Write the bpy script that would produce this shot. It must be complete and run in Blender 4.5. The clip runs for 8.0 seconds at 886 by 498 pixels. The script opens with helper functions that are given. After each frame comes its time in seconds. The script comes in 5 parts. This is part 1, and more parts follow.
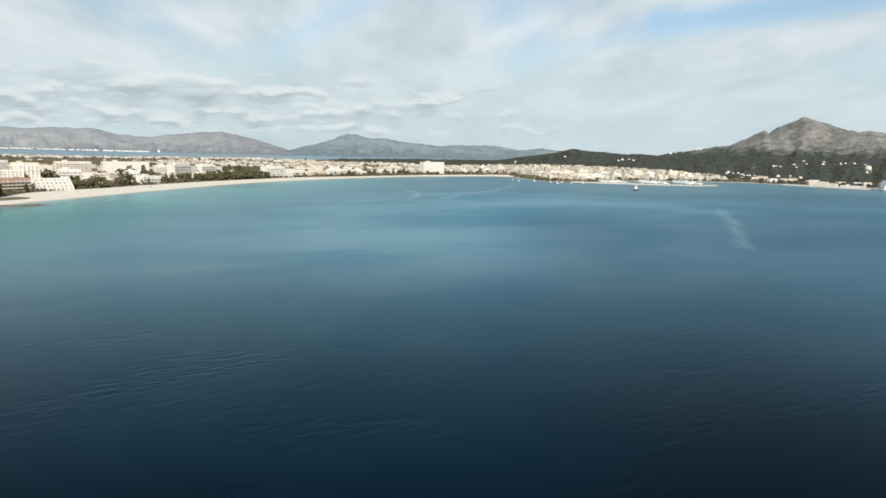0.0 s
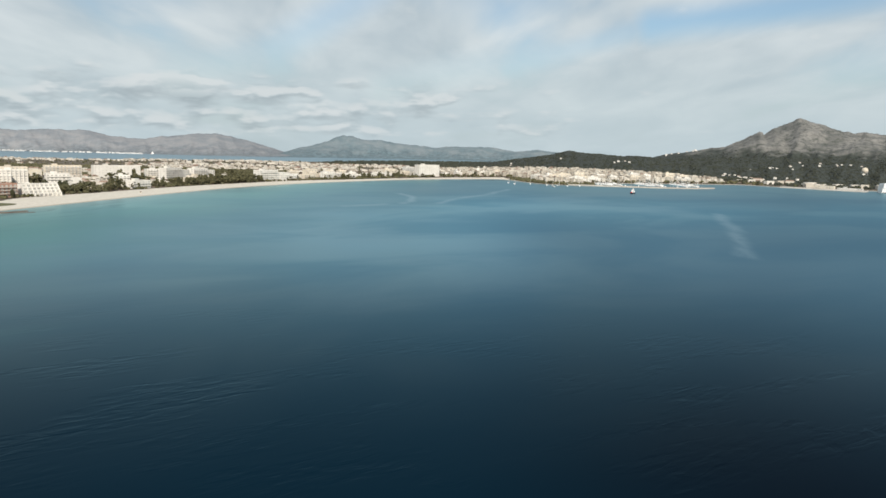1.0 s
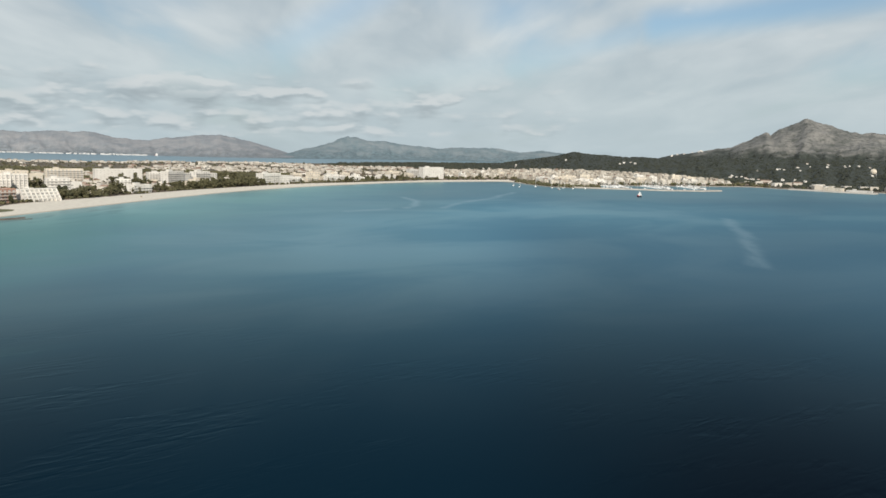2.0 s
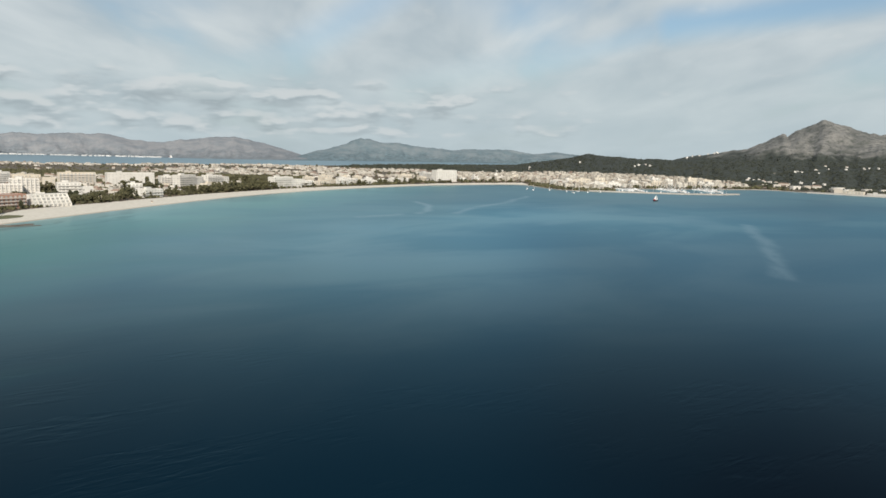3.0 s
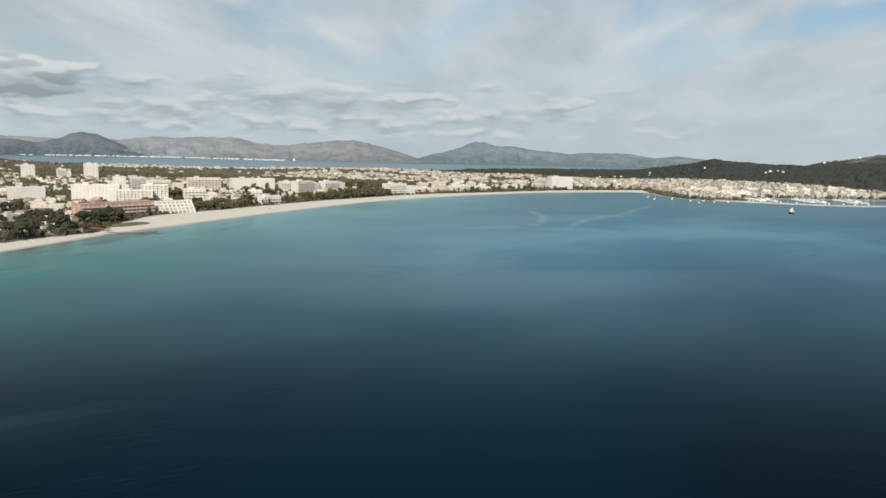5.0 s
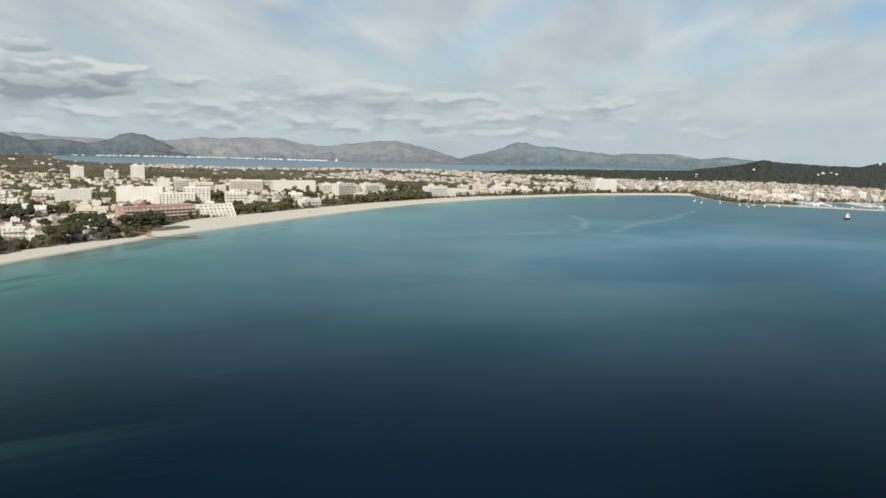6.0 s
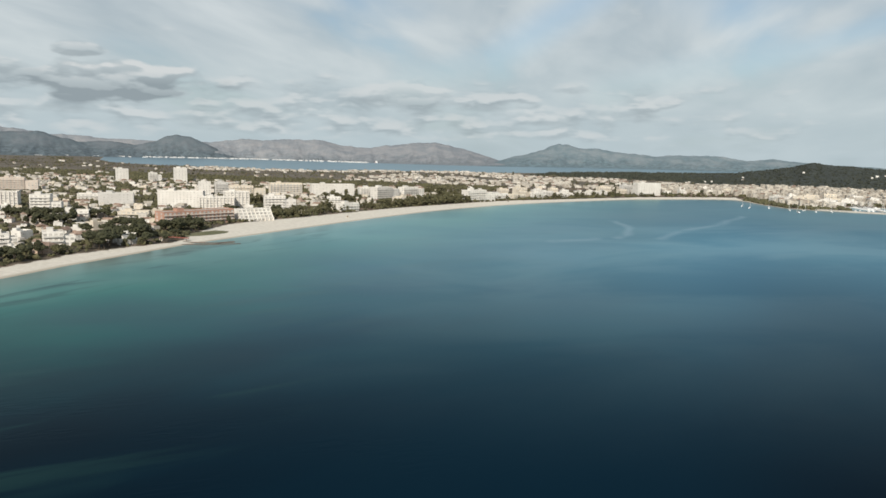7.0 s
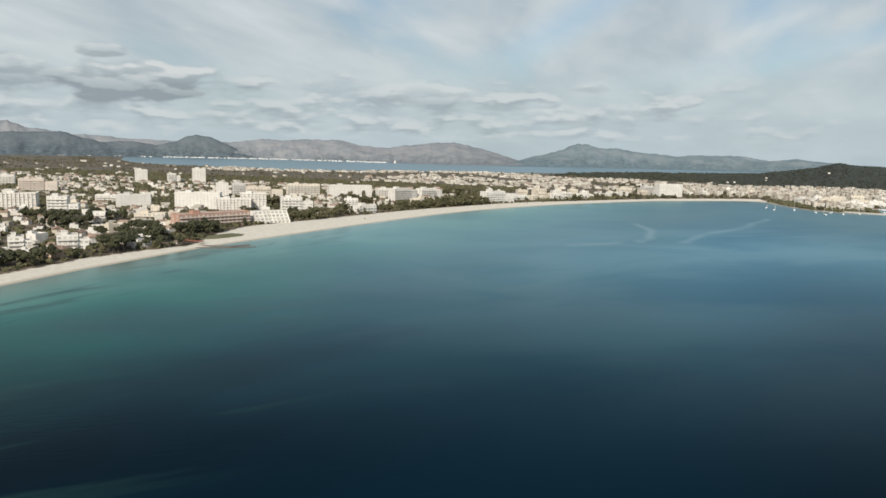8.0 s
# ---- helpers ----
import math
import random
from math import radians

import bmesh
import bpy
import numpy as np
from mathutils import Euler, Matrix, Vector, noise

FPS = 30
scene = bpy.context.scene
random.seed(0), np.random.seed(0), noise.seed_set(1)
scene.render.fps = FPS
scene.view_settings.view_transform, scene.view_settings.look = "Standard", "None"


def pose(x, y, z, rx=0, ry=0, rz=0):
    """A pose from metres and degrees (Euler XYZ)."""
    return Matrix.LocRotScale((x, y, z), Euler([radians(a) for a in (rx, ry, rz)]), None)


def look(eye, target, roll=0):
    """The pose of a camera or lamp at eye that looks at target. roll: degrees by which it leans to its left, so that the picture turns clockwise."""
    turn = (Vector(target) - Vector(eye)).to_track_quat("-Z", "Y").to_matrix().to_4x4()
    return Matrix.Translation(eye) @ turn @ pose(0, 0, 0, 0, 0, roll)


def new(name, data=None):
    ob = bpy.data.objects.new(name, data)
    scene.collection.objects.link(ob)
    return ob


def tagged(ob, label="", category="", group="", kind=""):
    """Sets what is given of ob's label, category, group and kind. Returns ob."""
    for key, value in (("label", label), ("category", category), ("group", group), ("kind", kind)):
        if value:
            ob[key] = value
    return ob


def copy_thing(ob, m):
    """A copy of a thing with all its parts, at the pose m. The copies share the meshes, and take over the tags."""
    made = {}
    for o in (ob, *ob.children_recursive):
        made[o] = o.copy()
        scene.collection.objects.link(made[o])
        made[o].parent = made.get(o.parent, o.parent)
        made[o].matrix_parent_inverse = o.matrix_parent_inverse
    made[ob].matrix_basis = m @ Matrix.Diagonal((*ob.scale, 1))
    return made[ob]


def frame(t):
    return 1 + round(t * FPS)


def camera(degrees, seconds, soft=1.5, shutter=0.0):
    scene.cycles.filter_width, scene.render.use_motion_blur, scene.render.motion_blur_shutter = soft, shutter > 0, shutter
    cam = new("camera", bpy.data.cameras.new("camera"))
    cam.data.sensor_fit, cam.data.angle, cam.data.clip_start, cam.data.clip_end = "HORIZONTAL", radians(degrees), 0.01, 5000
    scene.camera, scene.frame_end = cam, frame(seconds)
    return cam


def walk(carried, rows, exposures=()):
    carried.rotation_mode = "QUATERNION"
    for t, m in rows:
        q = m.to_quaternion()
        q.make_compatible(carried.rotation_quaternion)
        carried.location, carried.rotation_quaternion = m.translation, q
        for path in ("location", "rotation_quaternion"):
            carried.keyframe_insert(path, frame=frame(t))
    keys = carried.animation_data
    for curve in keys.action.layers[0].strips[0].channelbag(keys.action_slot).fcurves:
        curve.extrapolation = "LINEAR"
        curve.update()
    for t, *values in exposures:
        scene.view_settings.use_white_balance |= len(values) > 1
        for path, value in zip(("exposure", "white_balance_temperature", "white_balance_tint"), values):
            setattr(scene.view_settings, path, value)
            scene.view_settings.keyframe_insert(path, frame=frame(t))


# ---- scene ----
cam = camera(62.47, 8.0, soft=1.6)
# seconds, x, y, z, yaw, pitch, roll
ROWS = [
    (0.0, 0.0, 0.0, 57.33, -0.0, -7.835, -1.465),
    (0.5, 0.19, 6.67, 59.04, -0.3, -7.763, -1.43),
    (1.0, 0.5, 13.24, 60.72, -0.347, -7.752, -1.41),
    (1.5, 0.73, 19.76, 62.57, -0.136, -7.75, -1.354),
    (3.0, 0.85, 38.68, 68.19, 1.047, -7.67, -1.281),
    (3.5, 0.82, 44.82, 69.95, 3.558, -7.681, -1.326),
    (4.0, 0.41, 50.89, 71.68, 6.376, -7.699, -1.366),
    (4.5, 0.05, 57.18, 73.39, 8.441, -7.668, -1.38),
    (6.0, -1.63, 76.6, 79.44, 13.236, -7.777, -1.397),
    (6.5, -2.8, 83.16, 81.18, 15.31, -7.763, -1.437),
    (7.0, -4.15, 89.95, 82.93, 16.347, -7.76, -1.409),
    (7.5, -5.76, 96.06, 84.17, 17.134, -7.808, -1.374),
    (8.0, -6.96, 101.83, 85.0, 17.812, -7.825, -1.382),
]
walk(cam, [(t, pose(x, y, z, 0, 0, yaw) @ pose(0, 0, 0, pitch, 0, 0) @ pose(0, 0, 0, 0, roll, 0) @ pose(0, 0, 0, 90, 0, 0))
           for t, x, y, z, yaw, pitch, roll in ROWS],
     exposures=((0.0, 0.31), (1.0, 0.12), (3.0, 0.0), (8.0, 0.0)))

# ---- world, sun ----
SUN_AZ, SUN_EL = 176.0, 33.0      # degrees clockwise from +y, and above the horizon
scene.view_settings.exposure = 0.0


def nd(tree, kind, **inputs):
    """A node with its inputs set by name or index (i0, i1, ...)."""
    n = tree.nodes.new(kind)
    for key, value in inputs.items():
        slot = int(key[1:]) if key[0] == "i" and key[1:].isdigit() else key.replace("_", " ")
        if hasattr(value, "node"):
            tree.links.new(value, n.inputs[slot])
        else:
            n.inputs[slot].default_value = value
    return n


def math_node(tree, op, a, b=0.0, c=0.0, clamp=False):
    n = nd(tree, "ShaderNodeMath", i0=a, i1=b, i2=c)
    n.operation, n.use_clamp = op, clamp
    return n.outputs[0]


def mix_col(tree, fac, a, b, blend="MIX"):
    n = tree.nodes.new("ShaderNodeMix")
    n.data_type, n.blend_type = "RGBA", blend
    for slot, value in ((0, fac), (6, a), (7, b)):
        if hasattr(value, "node"):
            tree.links.new(value, n.inputs[slot])
        else:
            n.inputs[slot].default_value = value if slot == 0 else (*value, 1.0)[:4]
    return n.outputs[2]


def ramp(tree, fac, stops):
    n = tree.nodes.new("ShaderNodeValToRGB")
    tree.links.new(fac, n.inputs[0])
    els = n.color_ramp.elements
    while len(els) < len(stops):
        els.new(0.5)
    for e, (p, c) in zip(els, stops):
        e.position = p
        e.color = (c, c, c, 1) if isinstance(c, (int, float)) else (*c, 1)
    return n.outputs[0]


def smooth(tree, x, lo, hi):
    n = nd(tree, "ShaderNodeMapRange", i0=x, i1=lo, i2=hi)
    n.interpolation_type = "SMOOTHSTEP"
    return n.outputs[0]


def noise_node(tree, vector, scale, detail=4.0, rough=0.55, distort=0.0):
    n = nd(tree, "ShaderNodeTexNoise", Vector=vector, Scale=scale, Detail=detail, Roughness=rough, Distortion=distort)
    return n.outputs[0]


def mapped(tree, vector, loc=(0, 0, 0), rot=(0, 0, 0), scale=(1, 1, 1)):
    return nd(tree, "ShaderNodeMapping", Vector=vector, Location=loc, Rotation=[radians(a) for a in rot], Scale=scale).outputs[0]


def build_world():
    w = bpy.data.worlds.new("sky")
    scene.world = w
    w.use_nodes = True
    t = w.node_tree
    t.nodes.clear()
    sky = t.nodes.new("ShaderNodeTexSky")
    sky.sky_type, sky.sun_disc = "NISHITA", False
    sky.sun_elevation, sky.sun_rotation = radians(SUN_EL), radians(SUN_AZ)
    sky.air_density, sky.dust_density, sky.ozone_density = 1.0, 1.5, 1.5
    blue = nd(t, "ShaderNodeVectorMath", i0=sky.outputs[0], i1=(0.10, 0.105, 0.104))
    blue.operation = "MULTIPLY"
    way = t.nodes.new("ShaderNodeTexCoord").outputs["Generated"]
    xyz = nd(t, "ShaderNodeSeparateXYZ", i0=way)
    # bearing and height of the way looked along, in radians
    az = math_node(t, "ARCTAN2", xyz.outputs[0], xyz.outputs[1])
    el = math_node(t, "ARCSINE", xyz.outputs[2])
    up = math_node(t, "MAXIMUM", xyz.outputs[2], 0.0)
    # high veil, on a far flat layer
    zh = math_node(t, "ADD", up, 0.16)
    ph = nd(t, "ShaderNodeCombineXYZ", X=math_node(t, "DIVIDE", xyz.outputs[0], zh), Y=math_node(t, "DIVIDE", xyz.outputs[1], zh), Z=0.0).outputs[0]
    veil_a = noise_node(t, mapped(t, ph, (3.1, 0.4, 0), (0, 0, 38), (0.8, 0.36, 1)), 1.1, 3.0, 0.45, 0.25)
    veil_b = noise_node(t, mapped(t, ph, (7.7, 2.0, 0), (0, 0, 48), (1.1, 0.5, 1)), 2.2, 4.0, 0.5, 0.3)
    veil = math_node(t, "ADD", math_node(t, "MULTIPLY", veil_a, 0.68), math_node(t, "MULTIPLY", veil_b, 0.32))
    veil = smooth(t, veil, 0.25, 0.50)

    def streak(a0, e0, a1, e1, wide, soft):
        """A soft gap along a line in the sky, its edge frayed."""
        ax, ex, bx, by = radians(a0), radians(e0), radians(a1 - a0), radians(e1 - e0)
        n2 = bx * bx + by * by
        dx, dy = math_node(t, "SUBTRACT", az, ax), math_node(t, "SUBTRACT", el, ex)
        u = math_node(t, "DIVIDE", math_node(t, "ADD", math_node(t, "MULTIPLY", dx, bx), math_node(t, "MULTIPLY", dy, by)), n2, clamp=True)
        qx = math_node(t, "SUBTRACT", dx, math_node(t, "MULTIPLY", u, bx))
        qy = math_node(t, "SUBTRACT", dy, math_node(t, "MULTIPLY", u, by))
        d = math_node(t, "SQRT", math_node(t, "ADD", math_node(t, "MULTIPLY", qx, qx), math_node(t, "MULTIPLY", qy, qy)))
        d = math_node(t, "ADD", d, math_node(t, "MULTIPLY", math_node(t, "SUBTRACT", veil_b, 0.5), radians(wide * 1.6)))
        return smooth(t, d, radians(wide + soft), radians(max(0.0, wide - soft)))

    gap = streak(15.5, 9.3, 36.0, 11.4, 0.8, 1.2)
    for line, much in (((5.0, 6.2, 15.5, 9.3, 0.2, 1.1), 0.45), ((-12.5, 7.0, -5.0, 12.0, 0.7, 1.6), 0.55), ((-20.0, 4.6, -12.5, 7.0, 0.3, 1.6), 0.30), ((-4.5, 4.4, 3.0, 6.4, 0.4, 1.6), 0.30)):
        gap = math_node(t, "MAXIMUM", gap, math_node(t, "MULTIPLY", streak(*line), much))
    veil = math_node(t, "MULTIPLY", veil, math_node(t, "SUBTRACT", 1.0, math_node(t, "MULTIPLY", gap, 0.95)))
    # open blue overhead
    veil = math_node(t, "MULTIPLY", veil, math_node(t, "SUBTRACT", 1.0, math_node(t, "MULTIPLY", smooth(t, el, radians(13.5), radians(26.0)), 0.5)))
    veil_tone = ramp(t, veil_b, ((0.30, (0.42, 0.49, 0.53)), (0.70, (0.665, 0.71, 0.72))))
    col = mix_col(t, math_node(t, "MULTIPLY", veil, 0.92), blue.outputs[0], veil_tone)
    # haze towards the horizon
    low = smooth(t, up, 0.17, 0.0)
    col = mix_col(t, math_node(t, "MULTIPLY", low, 0.80), col, (0.475, 0.57, 0.61))
    # low cumulus in rows: flat bases, white crowns
    way_c = nd(t, "ShaderNodeCombineXYZ", X=math_node(t, "MULTIPLY", az, 10.5), Y=math_node(t, "MULTIPLY", el, 33.0), Z=3.7).outputs[0]
    way_d = nd(t, "ShaderNodeCombineXYZ", X=math_node(t, "MULTIPLY", az, 10.5), Y=math_node(t, "MULTIPLY", math_node(t, "ADD", el, 0.0075), 33.0), Z=3.7).outputs[0]
    cu, cu2 = (noise_node(t, w, 1.6, 3.5, 0.46, 0.0) for w in (way_c, way_d))
    band = math_node(t, "MULTIPLY", smooth(t, el, 0.004, 0.024), smooth(t, el, 0.112, 0.065))
    band = math_node(t, "MULTIPLY", band, smooth(t, az, radians(26), radians(-14)))
    cover = smooth(t, math_node(t, "ADD", cu, math_node(t, "MULTIPLY", math_node(t, "SUBTRACT", band, 1.0), 0.3)), 0.34, 0.62)

    def heap(a0, e0, wide, high, fill=1.0, pale=0.0):
        """One larger cloud."""
        dx = math_node(t, "DIVIDE", math_node(t, "SUBTRACT", az, radians(a0)), radians(wide))
        dy = math_node(t, "DIVIDE", math_node(t, "SUBTRACT", el, radians(e0)), radians(high))
        r2 = math_node(t, "ADD", math_node(t, "MULTIPLY", dx, dx), math_node(t, "MULTIPLY", dy, dy))
        body = math_node(t, "ADD", math_node(t, "SUBTRACT", fill, r2), math_node(t, "MULTIPLY", math_node(t, "SUBTRACT", cu, 0.5), 3.4))
        return smooth(t, body, 0.05, 0.75), math_node(t, "ADD", dy, pale)

    heaps = [heap(-40.1, 4.1, 6.0, 1.5, 1.35), heap(-19.3, 4.1, 4.0, 0.85, 1.15, 0.6), heap(-42.6, 6.2, 2.0, 0.6, 0.95), heap(-49.0, 4.5, 4.5, 1.2, 1.2)]
    lit = smooth(t, math_node(t, "SUBTRACT", cu, cu2), -0.09, 0.11)
    shade = lit
    for h, dy in heaps:
        cover = math_node(t, "MAXIMUM", cover, h)
        crown = math_node(t, "MULTIPLY", math_node(t, "ADD", math_node(t, "MULTIPLY", dy, 0.75), math_node(t, "MULTIPLY", lit, 0.55)), 1.0, clamp=True)
        shade = math_node(t, "ADD", math_node(t, "MULTIPLY", shade, math_node(t, "SUBTRACT", 1.0, h)), math_node(t, "MULTIPLY", crown, h))
    thick = heaps[0][0]
    cu_tone = ramp(t, shade, ((0.0, (0.255, 0.305, 0.335)), (0.5, (0.44, 0.50, 0.525)), (1.0, (0.68, 0.70, 0.70))))
    col = mix_col(t, math_node(t, "MULTIPLY", cover, math_node(t, "ADD", math_node(t, "MULTIPLY", thick, 0.30), 0.54)), col, cu_tone)
    back = nd(t, "ShaderNodeBackground", i0=col, i1=1.0)
    out = nd(t, "ShaderNodeOutputWorld", i0=back.outputs[0])


build_world()
sun = new("sun", bpy.data.lights.new("sun", "SUN"))
sun.data.energy, sun.data.angle, sun.data.color = 4.2, radians(0.5), (1.0, 0.925, 0.815)
sun.matrix_world = look((0, 0, 500), (-500 * math.sin(radians(SUN_AZ)), -500 * math.cos(radians(SUN_AZ)), 500 - 500 * math.tan(radians(SUN_EL))))

# ---- materials ----
def material(name, rough=0.8, metallic=0.0, ior=1.45):
    m = bpy.data.materials.new(name)
    m.use_nodes = True
    t = m.node_tree
    b = t.nodes["Principled BSDF"]
    b.inputs["Roughness"].default_value, b.inputs["Metallic"].default_value, b.inputs["IOR"].default_value = rough, metallic, ior
    return m, t, b


def place(t):
    """World-size coordinates: the object's own metres."""
    return t.nodes.new("ShaderNodeTexCoord").outputs["Object"]


def spot(t):
    """Where the shaded point lies in the world, in metres."""
    return t.nodes.new("ShaderNodeNewGeometry").outputs["Position"]


def attr(t, name):
    n = t.nodes.new("ShaderNodeAttribute")
    n.attribute_name = name
    return n.outputs["Fac"]


def bump(t, b, height, strength, distance):
    n = nd(t, "ShaderNodeBump", Strength=strength, Distance=distance, Height=height)
    t.links.new(n.outputs[0], b.inputs["Normal"])


def two_tone(name, dark, light, fine=2.0, coarse=0.15, rough=0.8, relief=0.15, depth=0.05, vary=0.0, metallic=0.0):
    """A surface of two close tones: grain, broad stains, and some change from object to object."""
    m, t, b = material(name, rough, metallic)
    p = place(t)
    n1, n2 = noise_node(t, p, fine, 5.0, 0.6), noise_node(t, p, coarse, 4.0, 0.6)
    f = math_node(t, "ADD", math_node(t, "MULTIPLY", n1, 0.5), math_node(t, "MULTIPLY", n2, 0.5))
    col = mix_col(t, smooth(t, f, 0.36, 0.64), dark, light)
    if vary:
        rnd = t.nodes.new("ShaderNodeObjectInfo").outputs["Random"]
        h = nd(t, "ShaderNodeHueSaturation", Hue=0.5, Saturation=1.0, Value=math_node(t, "ADD", math_node(t, "MULTIPLY", rnd, 2 * vary), 1.0 - vary), Color=col)
        col = h.outputs[0]
    t.links.new(col, b.inputs["Base Color"])
    bump(t, b, n1, relief, depth)
    return m


def turned(t, p, angle, along, across):
    """Coordinates for a grain that runs at an angle to +x: its lengths along and across, in metres."""
    return mapped(t, mapped(t, p, rot=(0, 0, -angle)), scale=(1.0 / along, 1.0 / across, 1.0))


def sea_material():
    m, t, b = material("sea_water", 0.3, 0.0, 1.13)
    p = spot(t)
    xyz = nd(t, "ShaderNodeSeparateXYZ", i0=p)
    east, north = xyz.outputs[0], xyz.outputs[1]
    off, fathom = attr(t, "offshore"), attr(t, "depth")
    wob = noise_node(t, mapped(t, p, scale=(0.006, 0.010, 1)), 1.0, 3.0, 0.5)
    d = math_node(t, "ADD", off, math_node(t, "MULTIPLY", math_node(t, "SUBTRACT", wob, 0.5), 170.0))
    beds = noise_node(t, turned(t, p, 58.0, 210.0, 85.0), 1.0, 4.0, 0.55, 0.4)
    bed = smooth(t, beds, 0.36, 0.64)
    deep = mix_col(t, bed, (0.0022, 0.0048, 0.0095), (0.0024, 0.0092, 0.0170))
    mid = mix_col(t, bed, (0.002, 0.020, 0.036), (0.002, 0.036, 0.054))
    head = mix_col(t, bed, (0.006, 0.040, 0.058), (0.010, 0.064, 0.082))
    deepness = math_node(t, "ADD", fathom, math_node(t, "MULTIPLY", math_node(t, "SUBTRACT", wob, 0.5), 5.0))
    col = mix_col(t, smooth(t, deepness, 17.5, 9.5), deep, mid)
    col = mix_col(t, smooth(t, deepness, 13.5, 5.0), col, head)
    # a bluer tongue in the open water; east of it, lens vignetting darkens the colour
    tongue = math_node(t, "MULTIPLY", smooth(t, north, 480.0, 230.0), smooth(t, north, 95.0, 140.0))
    tongue = math_node(t, "MULTIPLY", tongue, math_node(t, "MULTIPLY", smooth(t, east, -170.0, -40.0), smooth(t, east, 80.0, 0.0)))
    col = mix_col(t, tongue, col, (0.0030, 0.0145, 0.0265))
    east_vignette = math_node(t, "MULTIPLY", smooth(t, east, -10.0, 110.0), smooth(t, north, 880.0, 480.0))
    col = mix_col(t, east_vignette, col, (0.0022, 0.0050, 0.0100))
    beach = nd(t, "ShaderNodeMapRange", i0=east, i1=40.0, i2=-230.0).outputs[0]
    green = math_node(t, "MULTIPLY", smooth(t, d, 235.0, 65.0), math_node(t, "ADD", math_node(t, "MULTIPLY", smooth(t, north, 200.0, 360.0), 0.9), 0.1))
    green = math_node(t, "MULTIPLY", math_node(t, "MULTIPLY", green, beach), math_node(t, "ADD", math_node(t, "MULTIPLY", bed, 0.55), 0.45))
    col = mix_col(t, green, col, (0.007, 0.105, 0.078))
    # the bay beyond the plain, made paler: distance haze put into the water colour
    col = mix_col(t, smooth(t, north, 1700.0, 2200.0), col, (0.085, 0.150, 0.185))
    col = mix_col(t, math_node(t, "MULTIPLY", smooth(t, d, 95.0, 3.0), math_node(t, "ADD", math_node(t, "MULTIPLY", beach, 0.8), 0.2)), col, (0.125, 0.235, 0.200))
    # dark weed in bars along the sand, and looser meadows farther out
    bars = smooth(t, noise_node(t, turned(t, p, 80.0, 75.0, 17.0), 1.0, 4.0, 0.55, 0.4), 0.50, 0.68)
    bars = math_node(t, "MULTIPLY", bars, math_node(t, "MULTIPLY", smooth(t, off, 105.0, 45.0), math_node(t, "MULTIPLY", smooth(t, off, 6.0, 22.0), smooth(t, north, 860.0, 600.0))))
    meadow = smooth(t, noise_node(t, turned(t, p, 52.0, 95.0, 22.0), 1.0, 4.0, 0.55, 0.5), 0.52, 0.68)
    meadow = math_node(t, "MULTIPLY", meadow, math_node(t, "MULTIPLY", smooth(t, off, 290.0, 190.0), smooth(t, off, 90.0, 150.0)))
    weed = math_node(t, "MULTIPLY", math_node(t, "MAXIMUM", bars, meadow), smooth(t, north, 1300.0, 900.0))
    col = mix_col(t, math_node(t, "MULTIPLY", weed, 0.85), col, (0.012, 0.036, 0.036))
    # pale curling slicks
    curl = noise_node(t, turned(t, p, 70.0, 90.0, 45.0), 1.0, 3.0, 0.5, 0.4)
    fray = noise_node(t, turned(t, p, 80.0, 60.0, 20.0), 1.0, 4.0, 0.6, 0.3)

    def trail(x0, y0, x1, y1, wide, much):
        """A slick drawn out along a line, its course and edges uneven."""
        bx, by = x1 - x0, y1 - y0
        wander = math_node(t, "MULTIPLY", math_node(t, "SUBTRACT", curl, 0.5), 16.0)
        dx, dy = math_node(t, "SUBTRACT", math_node(t, "ADD", east, wander), x0), math_node(t, "SUBTRACT", north, y0)
        u = math_node(t, "DIVIDE", math_node(t, "ADD", math_node(t, "MULTIPLY", dx, bx), math_node(t, "MULTIPLY", dy, by)), bx * bx + by * by, clamp=True)
        qx = math_node(t, "SUBTRACT", dx, math_node(t, "MULTIPLY", u, bx))
        qy = math_node(t, "MULTIPLY", math_node(t, "SUBTRACT", dy, math_node(t, "MULTIPLY", u, by)), 0.4)
        away = math_node(t, "SQRT", math_node(t, "ADD", math_node(t, "MULTIPLY", qx, qx), math_node(t, "MULTIPLY", qy, qy)))
        return math_node(t, "MULTIPLY", math_node(t, "MULTIPLY", smooth(t, away, wide, 0.0), smooth(t, fray, 0.18, 0.55)), much)

    slick = 0.0
    for line in ((-55, 1011, -37, 958, 9, 0.9), (-37, 958, -31, 920, 9, 0.9), (-31, 920, -33, 868, 9, 0.9), (-33, 868, -42, 835, 9, 0.9), (-2, 850, 14, 905, 10, 0.75), (14, 905, 37, 970, 10, 0.75), (37, 970, 66, 1031, 10, 0.75), (66, 1031, 110, 1182, 10, 0.75), (294, 779, 268, 693, 10, 0.6), (268, 693, 245, 615, 10, 0.6), (245, 615, 221, 540, 10, 0.6), (221, 540, 191, 462, 10, 0.6), (-95, 775, -62, 810, 10, 0.6)):
        slick = math_node(t, "MAXIMUM", slick, trail(*line))
    col = mix_col(t, math_node(t, "MULTIPLY", slick, 0.28), col, (0.17, 0.30, 0.34))
    # wet sand and a thin line of foam at the edge
    col = mix_col(t, math_node(t, "MULTIPLY", smooth(t, math_node(t, "ADD", off, math_node(t, "MULTIPLY", math_node(t, "SUBTRACT", wob, 0.5), 40.0)), 48.0, 0.0), 0.68), col, (0.27, 0.25, 0.20))
